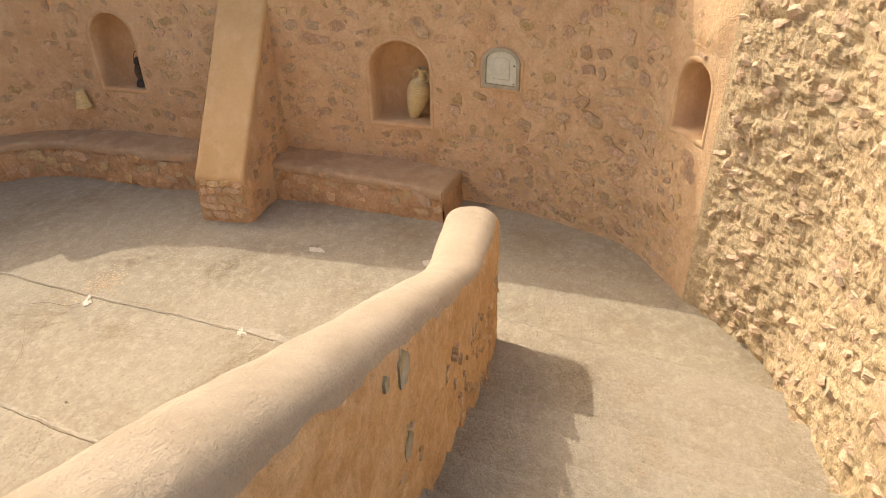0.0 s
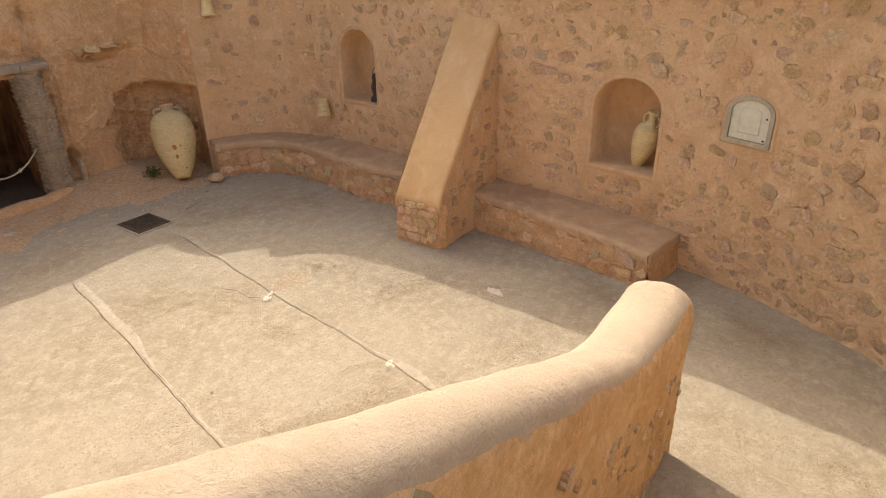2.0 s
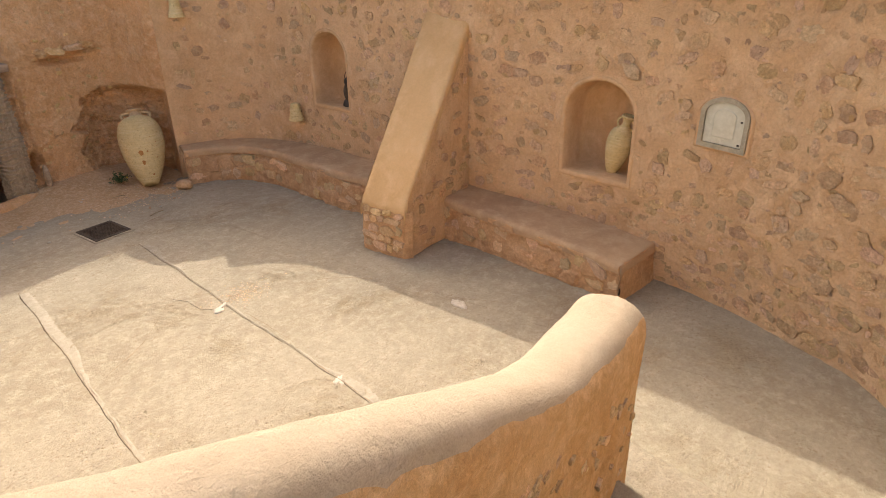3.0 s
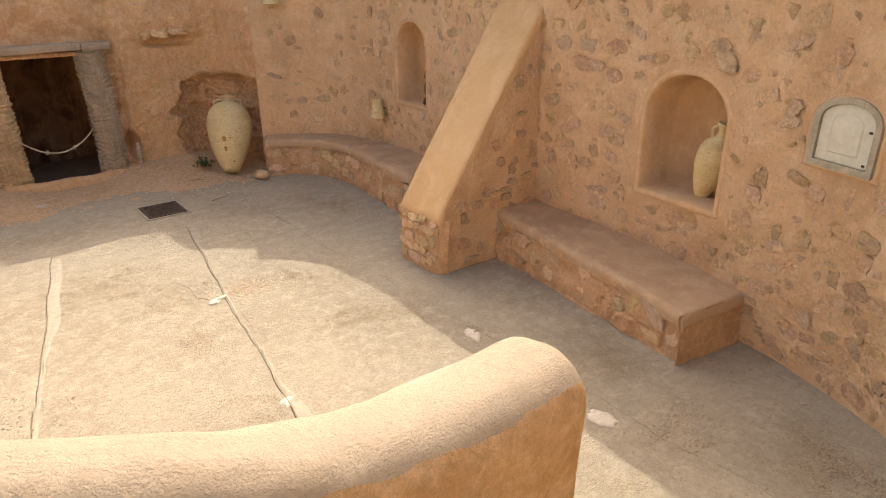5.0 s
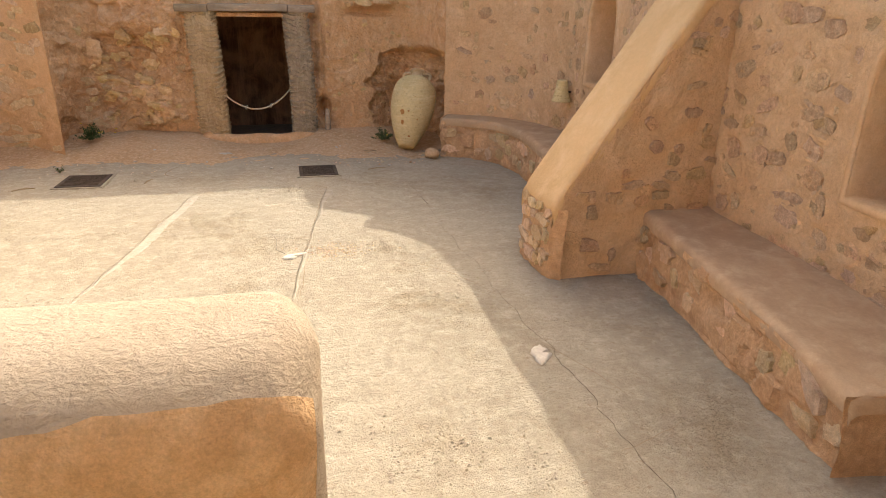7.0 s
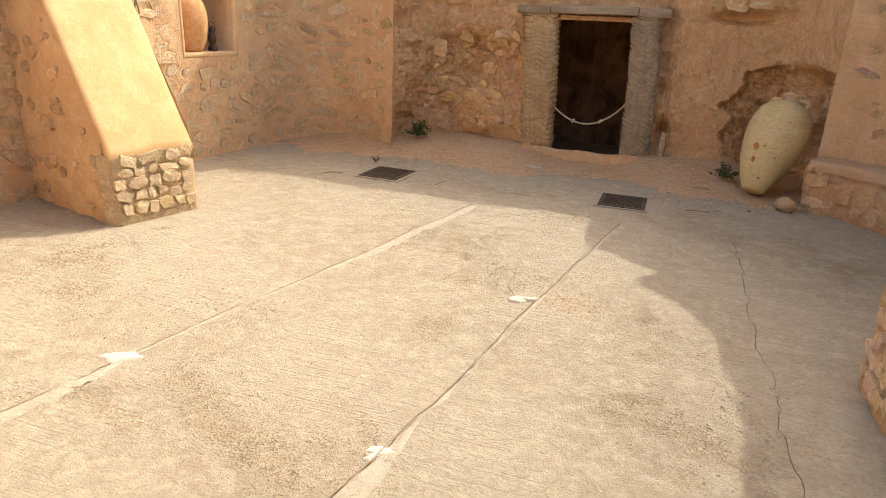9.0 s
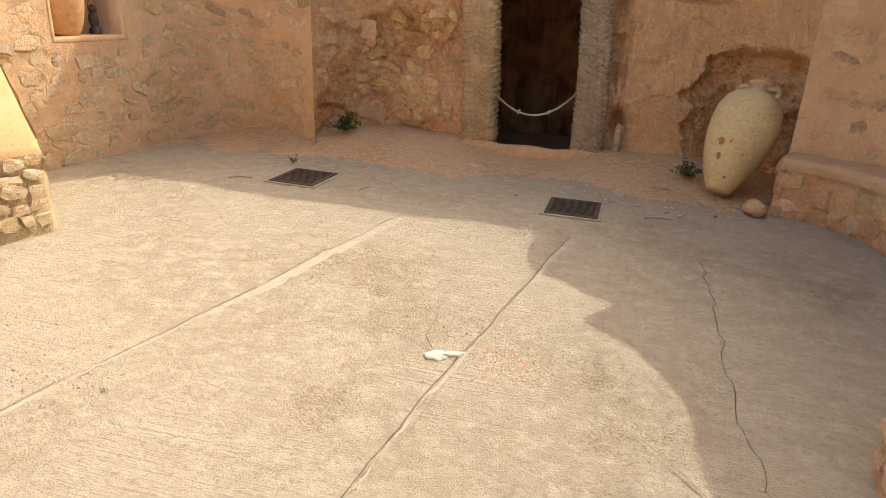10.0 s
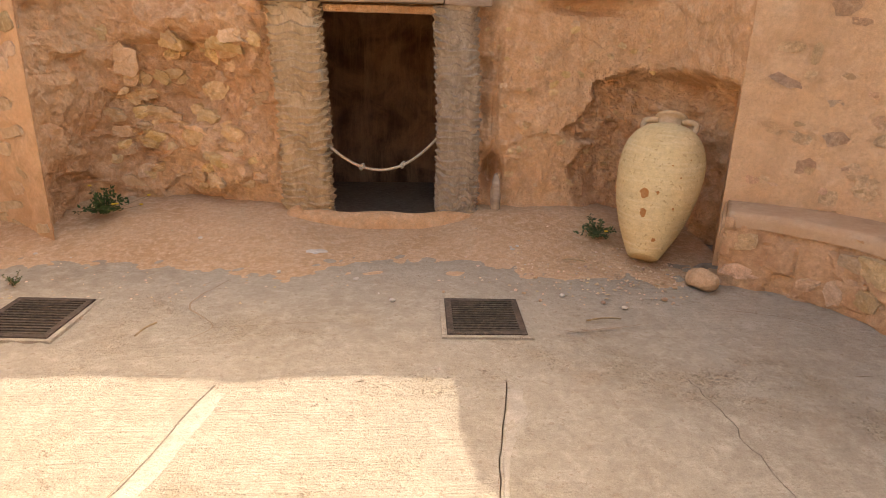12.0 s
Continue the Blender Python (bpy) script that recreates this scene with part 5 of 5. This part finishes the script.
# ---- doorway ----
def palm_post(x0, x1, material, label, seed, lean=0.0):
    """A squared palm trunk with the scaly stubs of its leaves, course over course."""
    ob = base("door_post", ((x0 + x1) / 2, 8.60, 0.06), label, "door post", "palm-trunk door posts")
    w, top = (x1 - x0) / 2, 1.60
    na, nz = 56, 170
    verts = []
    for i in range(na):
        a = 2 * math.pi * i / na
        c, s = math.cos(a), math.sin(a)
        q = (abs(c) ** 5 + abs(s) ** 5) ** (-0.2)
        for j in range(nz):
            z = top * j / (nz - 1)
            row = z * 17 + 1.5 * float(vnoise(a * 2.2, z * 5, seed)) + 0.10 * math.sin(a * 5)
            saw = row - math.floor(row)
            r = 1 + 0.20 * (saw ** 1.5 - 0.4) + 0.14 * float(fbm(a * 4, z * 14, seed + 1, 3)) + 0.05 * float(vnoise(a * 3, math.floor(row) * 1.7, seed + 2))
            verts.append((w * q * c * r + lean * (z / top - 0.4) + 0.03 * float(vnoise(z * 1.2, 1, seed)), 0.14 * q * s * r, z))
    f = grid_faces(na, nz, True)
    f.append(tuple(i * nz + nz - 1 for i in range(na)))
    make("trunk", verts, f, material, ob, soft=False)


palm_post(3.43, 3.79, PALM, "tan palm-trunk door post with scaly leaf stubs", 501, -0.07)
palm_post(4.62, 4.93, GREYPALM, "weathered grey palm-trunk door post with leaf stubs", 511, -0.05)
lintel = base("door_lintel", (4.14, 8.56, 1.655), "grey split-wood lintel over the doorway", "lintel")
rnd = random.Random(6)
for x0, x1, z0, z1 in ((-0.84, -0.46, 0.0, 0.085), (-0.455, 0.50, 0.012, 0.10), (0.505, 0.84, 0.005, 0.095)):
    bm = bmesh.new()
    box(bm, x0, x1, -0.14, 0.30, z0, z1, 0.012)
    bmesh.ops.subdivide_edges(bm, edges=bm.edges[:], cuts=2, use_grid_fill=True)
    for vtx in bm.verts:
        vtx.co += Vector((0, 0.012 * float(vnoise(vtx.co.x * 9, vtx.co.z * 30, 3)), 0.012 * float(vnoise(vtx.co.x * 8, vtx.co.y * 8, 4))))
    part("beam", bm, PLANK, lintel, soft=True)
bm = bmesh.new()
box(bm, -0.36, 0.50, -0.02, 0.2, -0.055, -0.004, 0.01)
part("batten", bm, EARTH, lintel, "reddish clay-smeared batten")

sill = base("door_sill", (4.2, 8.44, 0.035), "low clay-plastered sill across the doorway", "sill")
verts = []
for i in range(50):
    x = -0.76 + 1.52 * i / 49
    for k in range(13):
        t = math.pi * k / 12
        verts.append((x, -0.075 * math.cos(t) + 0.015 * float(vnoise(x * 2.5, 2, 9)), -0.03 + (0.14 + 0.03 * float(vnoise(x * 4, 5, 9)) + 0.05 * (abs(x + 0.70) < 0.07)) * math.sin(t) ** 0.7 * math.sqrt(max(0.02, 1 - (abs(x) / 0.765) ** 14))))
make("body", verts, grid_faces(50, 13), EARTH, sill)

rope = base("rope_barrier", (4.2, 8.56, 0.4), "knotted hemp rope slung across the doorway", "rope")
pts = [(-0.42 + 0.84 * t, 0.02, 0.045 + 0.23 * (2 * t - 0.95) ** 2 * (1.0 if t > 0.5 else 0.95)) for t in np.linspace(0, 1, 46)]
v, f = tube(pts, 0.011, 8)
make("cord", v, f, ROPEM, rope)
for t in (14, 31):
    p = Vector(pts[t])
    loop = [p + Vector((0.012 * math.cos(a) + 0.004 * math.sin(2 * a), 0.017 * math.sin(a), 0.019 * math.sin(a + 0.8))) for a in np.linspace(0, 6.6, 16)]
    v, f = tube(loop, 0.010, 7)
    make("knot", v, f, ROPEM, rope)


# ---- drains ----
def grate(at, turn, w, d, label):
    ob = base("drain_grate", (*at, 0.003), label, "drain grate", "floor drain grates", turn=(0, 0, turn))
    bm = bmesh.new()
    for x0, x1, y0, y1 in ((-w / 2, w / 2, -d / 2, -d / 2 + 0.035), (-w / 2, w / 2, d / 2 - 0.035, d / 2), (-w / 2, -w / 2 + 0.035, -d / 2 + 0.035, d / 2 - 0.035), (w / 2 - 0.035, w / 2, -d / 2 + 0.035, d / 2 - 0.035)):
        box(bm, x0, x1, y0, y1, -0.01, 0.012, 0.002)
    part("frame", bm, IRON, ob)
    n = 13
    me = None
    for k in range(n):
        y = -d / 2 + 0.035 + (d - 0.07) * (k + 0.5) / n
        if me is None:
            bm = bmesh.new()
            box(bm, -w / 2 + 0.03, w / 2 - 0.03, -0.0075, 0.0075, -0.008, 0.010, 0.002)
            o = part("bar", bm, IRON, ob)
            me = o.data
        else:
            o = new("bar", me)
            o.parent = ob
        o.location = (0, y, 0)
    # no real hole: a flat black sheet between the bars paints its shade
    make("pit", [(-w / 2, -d / 2, 0.0035), (w / 2, -d / 2, 0.0035), (w / 2, d / 2, 0.0035), (-w / 2, d / 2, 0.0035)], [(0, 1, 2, 3)], PITSHADE, ob)
    bm = bmesh.new()
    for x0, x1, y0, y1 in ((-w / 2 - 0.03, w / 2 + 0.03, -d / 2 - 0.03, -d / 2 - 0.003), (-w / 2 - 0.03, w / 2 + 0.03, d / 2 + 0.003, d / 2 + 0.03), (-w / 2 - 0.03, -w / 2 - 0.003, -d / 2, d / 2), (w / 2 + 0.003, w / 2 + 0.03, -d / 2, d / 2)):
        box(bm, x0, x1, y0, y1, -0.02, 0.006, 0.002)
    part("collar", bm, CONCRETE, ob, "cement bedding round the grate")
    return ob


grate((4.79, 6.82), -2, 0.42, 0.46, "rusty iron drain grate strewn with pale grit")
grate((2.385, 6.84), -4, 0.43, 0.48, "rusty iron drain grate set in concrete")


# ---- spills, pebbles, weeds ----
def spill(x, y, a, b, turn, seed):
    rnd = random.Random(seed)
    n = 22
    ring = [(a * math.cos(t) * rnd.uniform(0.6, 1.15), b * math.sin(t) * rnd.uniform(0.6, 1.15)) for t in np.linspace(0, 2 * math.pi, n, endpoint=False)]
    verts = [(p, q, -0.006) for p, q in ring] + [(p * 0.93, q * 0.93, 0.003) for p, q in ring] + [(p * 0.5, q * 0.5, 0.005) for p, q in ring] + [(0, 0, 0.005)]
    faces = [(i * n + k, i * n + (k + 1) % n, (i + 1) * n + (k + 1) % n, (i + 1) * n + k) for i in (0, 1) for k in range(n)] + [(2 * n + k, 2 * n + (k + 1) % n, 3 * n) for k in range(n)]
    ob = make("plaster_spill", verts, faces, SPILL)
    ob.matrix_world = pose(x, y, max(0.0, float(bank_height(np.array(x), np.array(y))) if y > 7 else 0.0), 0, 0, turn)
    tagged(ob, "dried white plaster spill stuck to the concrete floor", "plaster spill", "plaster spills")


for q, (x, y, a, b, turn) in enumerate(((5.60, 2.42, 0.10, 0.06, 70), (5.52, 1.16, 0.11, 0.075, 100), (4.33, 4.22, 0.06, 0.05, 20), (4.14, 2.58, 0.07, 0.045, 40), (3.73, 7.88, 0.10, 0.045, 5), (2.72, 2.80, 0.10, 0.06, 30), (4.40, 4.25, 0.07, 0.025, 25))):
    spill(x, y, a, b, turn, 600 + q)


def pebble(at, size, material, label, seed, name="rock", group=""):
    bm = bmesh.new()
    bmesh.ops.create_icosphere(bm, subdivisions=3, radius=1)
    for vtx in bm.verts:
        c = vtx.co
        k = 1 + 0.35 * float(fbm(c.x * 1.3 + seed, c.y * 1.3 + c.z, seed, 3))
        vtx.co = Vector((c.x * size[0] * k, c.y * size[1] * k, (c.z * k + 0.75) * size[2]))
    ob = part(name, bm, material, None, soft=True)
    ob.matrix_world = pose(*at, 0, 0, seed * 40)
    return tagged(ob, label, name, group)


pebble((6.24, 7.26, -0.005), (0.11, 0.08, 0.07), DIRT, "rounded brown rock lying at the bench's foot", 3)
pebble((5.09, 8.50, 0.10), (0.04, 0.05, 0.19), PLANK, "broken grey wood stub by the door post", 5, "stump")
rnd = random.Random(77)
for k in range(46):
    x, y = rnd.uniform(1.8, 6.3), rnd.uniform(6.9, 8.2)
    r = rnd.uniform(0.005, 0.015)
    if k % 3:
        x = rnd.gauss(5.8, 0.5)
    z = max(0.0, float(bank_height(np.array(x), np.array(y))))
    if 0.4 < x < 6.25:
        pebble((x, y, z - 0.004), (r * 1.3, r, r * 0.7), (SPILL, DIRT, STONE)[k % 3], "small loose pebble on the dusty ground", 10 + k, "pebble", "loose pebbles")


def grains(list_of, seed, z_of, material, label):
    """Many small broken stones, one mesh: (x, y, radius)."""
    rnd = random.Random(seed)
    verts, faces = [], []
    for x, y, r in list_of:
        a0, n0, z = rnd.uniform(0, 6.3), len(verts), z_of(x, y)
        verts += [(x + r * rnd.uniform(0.7, 1.4) * math.cos(a0 + q * 1.257), y + r * rnd.uniform(0.7, 1.3) * math.sin(a0 + q * 1.257), z - 0.002 + (r * 0.35 if q % 2 else 0)) for q in range(5)]
        verts.append((x + r * rnd.uniform(-0.3, 0.3), y, z + r * rnd.uniform(0.5, 0.9)))
        faces += [(n0 + q, n0 + (q + 1) % 5, n0 + 5) for q in range(5)]
    tagged(make("gravel", verts, faces, material, soft=False), label, "gravel", kind="stuff")


rnd = random.Random(78)
set_in = [(rnd.gauss(5.75, 0.38), rnd.gauss(7.45, 0.28), rnd.uniform(0.004, 0.013)) if k % 4 else (rnd.gauss(2.7, 0.6), rnd.gauss(7.3, 0.35), rnd.uniform(0.004, 0.012)) for k in range(560)]
grains([g for g in set_in if 1.6 < g[0] < 6.2 and 6.95 < g[1] < 8.3], 82, lambda x, y: max(0.0, float(bank_height(np.array(x), np.array(y)))), RUBBLE, "loose reddish gravel scattered over the dusty earth")
rnd = random.Random(79)
set_in = []
for _ in range(26000):                            # gravel bared where the screed has worn away
    x, y = rnd.uniform(0.6, 5.6), rnd.uniform(0.9, 6.4)
    worn = float(fbm(x * 0.9, y * 0.9, 95, 2)) + 0.5 * float(fbm(x * 4, y * 4, 96, 2))
    if worn > 0.22 + rnd.uniform(0, 0.3):
        set_in.append((x, y, rnd.uniform(0.004, 0.011)))
grains(set_in, 80, lambda x, y: float(floor_relief(np.array(x), np.array(y), 0)), GRITM, "pale gravel bared in patches of the worn concrete")
set_in = [(4.66 + rnd.gauss(0, 0.13), 4.30 + rnd.gauss(0, 0.10), rnd.uniform(0.004, 0.010)) for _ in range(420)]
grains(set_in, 81, lambda x, y: float(floor_relief(np.array(x), np.array(y), 0)), RUBBLE, "brownish gravel patch in the concrete floor")


def weed(at, size, count, label, seed, flowers=0):
    rnd = random.Random(seed)
    ob = base("weed", at, label, "weed", "weeds by the wall")
    leaves, lf, stems, sf = [], [], [], []
    heads = []
    for k in range(count):
        a, lean, ln = rnd.uniform(0, 6.28), rnd.uniform(0.2, 1.25), size * rnd.uniform(0.5, 1.1)
        d = Vector((math.cos(a) * math.sin(lean), math.sin(a) * math.sin(lean), math.cos(lean)))
        pts = [d * ln * t + Vector((0, 0, -0.25 * ln * t * t * math.sin(lean))) for t in np.linspace(0, 1, 6)]
        v, f = tube(pts, 0.0022, 4)
        n0 = len(stems)
        stems += v
        sf += [tuple(n0 + q for q in g) for g in f]
        heads.append(pts[-1])
        for j in range(1, 6):
            for _ in range(4):
                p = pts[j]
                b = Vector((rnd.gauss(0, 1), rnd.gauss(0, 1), rnd.gauss(0.3, 0.8))).normalized()
                s = b.cross(Vector((rnd.gauss(0, 1), rnd.gauss(0, 1), rnd.gauss(0, 1)))).normalized()
                u, w = size * rnd.uniform(0.10, 0.22), size * rnd.uniform(0.03, 0.05)
                up = b.cross(s) * u * 0.12
                n0 = len(leaves)
                leaves += [p, p + b * u * 0.5 + s * w + up, p + b * u, p + b * u * 0.5 - s * w + up]
                lf += [(n0, n0 + 1, n0 + 2), (n0, n0 + 2, n0 + 3)]
    make("stems", stems, sf, STEM, ob)
    make("foliage", leaves, lf, LEAF, ob, soft=False)
    for k in range(flowers):
        p = heads[k] * rnd.uniform(1.0, 1.5) + Vector((rnd.uniform(-0.1, 0.2), -0.05, rnd.uniform(0, 0.05)))
        v, f = lathe([(0.001, 0), (0.012, 0.004), (0.014, 0.010), (0.001, 0.012)], 8)
        make("flower", [Vector(q) + p for q in v], f, PETAL, ob, "tiny yellow flower")
        v, f = tube([p * 0.3, p * 0.7, p], 0.0018, 4)
        make("flower_stalk", v, f, STEM, ob)


weed((2.20, 8.28, 0.17), 0.20, 44, "small dark green weed with yellow flowers on the earth bank", 701, 6)
weed((5.76, 8.0, 0.10), 0.17, 32, "small green weed growing beside the storage jar", 702, 1)
weed((2.05, 7.30, 0.0), 0.09, 9, "flattened dry weed lying on the dusty concrete", 703)
v, f = tube([(4.30, 4.26, 0.012), (4.24, 4.36, 0.012), (4.25, 4.55, 0.03), (4.22, 4.72, 0.012)], 0.002, 6)
tagged(make("wire", v, f, WIRE), "short bent wire sticking up from the floor joint", "wire")
for q, (x, y, l, a) in enumerate(((5.35, 6.75, 0.20, 5), (3.0, 6.6, 0.16, 70), (5.45, 7.72, 0.16, -15), (1.8, 6.55, 0.2, 20))):
    v, f = tube([(x + l * t * math.cos(radians(a)), y + l * t * math.sin(radians(a)), 0.012 + 0.01 * math.sin(3 * t) + max(0, float(bank_height(np.array(x), np.array(y))))) for t in np.linspace(0, 1, 5)], 0.005, 5)
    tagged(make("twig", v, f, STEM), "thin dry twig lying on the ground", "twig", "dry twigs")

# ---- masonry pieces ----
mid = EAST.near(7.2, 2.3)
east_stones.sort(key=lambda q: (q[0].translation - EAST.place(mid, 1.0)).length)
lay_stones(east_stones, wall_east, STONE, STONES)
lay_stones(east_chips + foot_stones, wall_east, STONE, STONES, 0)
south_stones = scatter_on(SOUTH, relief_south, 2.2, SOUTH.length - 0.05, 0.1, 3.1, 0.17, 0.14, 811, (0.058, 0.038), 0.020, 0.3, sink=0.006)
south_stones = [(m @ Matrix.Rotation(0.5 * math.sin(k * 2.4), 4, "X") @ Matrix.Rotation(0.5 * math.sin(k * 3.7), 4, "Y"), a, b, h) for k, (m, a, b, h) in enumerate(south_stones)]
south_stones.sort(key=lambda q: (q[0].translation - Vector((4.3, -1.7, 1.0))).length)
lay_stones(south_stones, wall_south, RUBBLE, RUBBLE, 260)
lay_stones(west_stones, wall_west, RUBBLEW, RUBBLE, 200)
sn = []
rnd = random.Random(9)
for x, z, a, b in ((2.28, 1.22, 0.10, 0.13), (3.02, 1.36, 0.17, 0.07), (2.62, 1.36, 0.12, 0.06), (2.35, 0.95, 0.13, 0.05), (2.45, 0.82, 0.12, 0.05), (2.75, 0.70, 0.10, 0.06), (2.85, 1.0, 0.13, 0.09), (5.62, 1.80, 0.12, 0.05), (5.85, 1.82, 0.14, 0.045), (5.44, 1.80, 0.07, 0.06), (6.05, 1.84, 0.10, 0.04)):
    s = NORTH.near(x, 8.7)
    sn.append((NORTH.matrix(s, z, float(relief_north(np.array([s]), np.array([z]))[0]) + 0.01, rnd.uniform(-0.25, 0.25)), a, b, 0.05))
for _ in range(70):
    x, z = rnd.uniform(2.15, 3.3), rnd.uniform(0.25, 1.42)
    s = NORTH.near(x, 8.7)
    k = rnd.uniform(0.5, 1.2)
    sn.append((NORTH.matrix(s, z, float(relief_north(np.array([s]), np.array([z]))[0]) - 0.01, rnd.uniform(-0.4, 0.4)), 0.09 * k, 0.055 * k, rnd.uniform(0.02, 0.05)))
for _ in range(90):
    x, z = rnd.uniform(4.95, 6.3), rnd.uniform(0.3, 2.4)
    s = NORTH.near(x, 8.66)
    k = rnd.uniform(0.2, 0.5)
    sn.append((NORTH.matrix(s, z, float(relief_north(np.array([s]), np.array([z]))[0]) - 0.005, rnd.uniform(-0.6, 0.6)), 0.09 * k, 0.06 * k, rnd.uniform(0.008, 0.02)))
lay_stones(sn, wall_north, EARTHSTONE, EARTHSTONE)
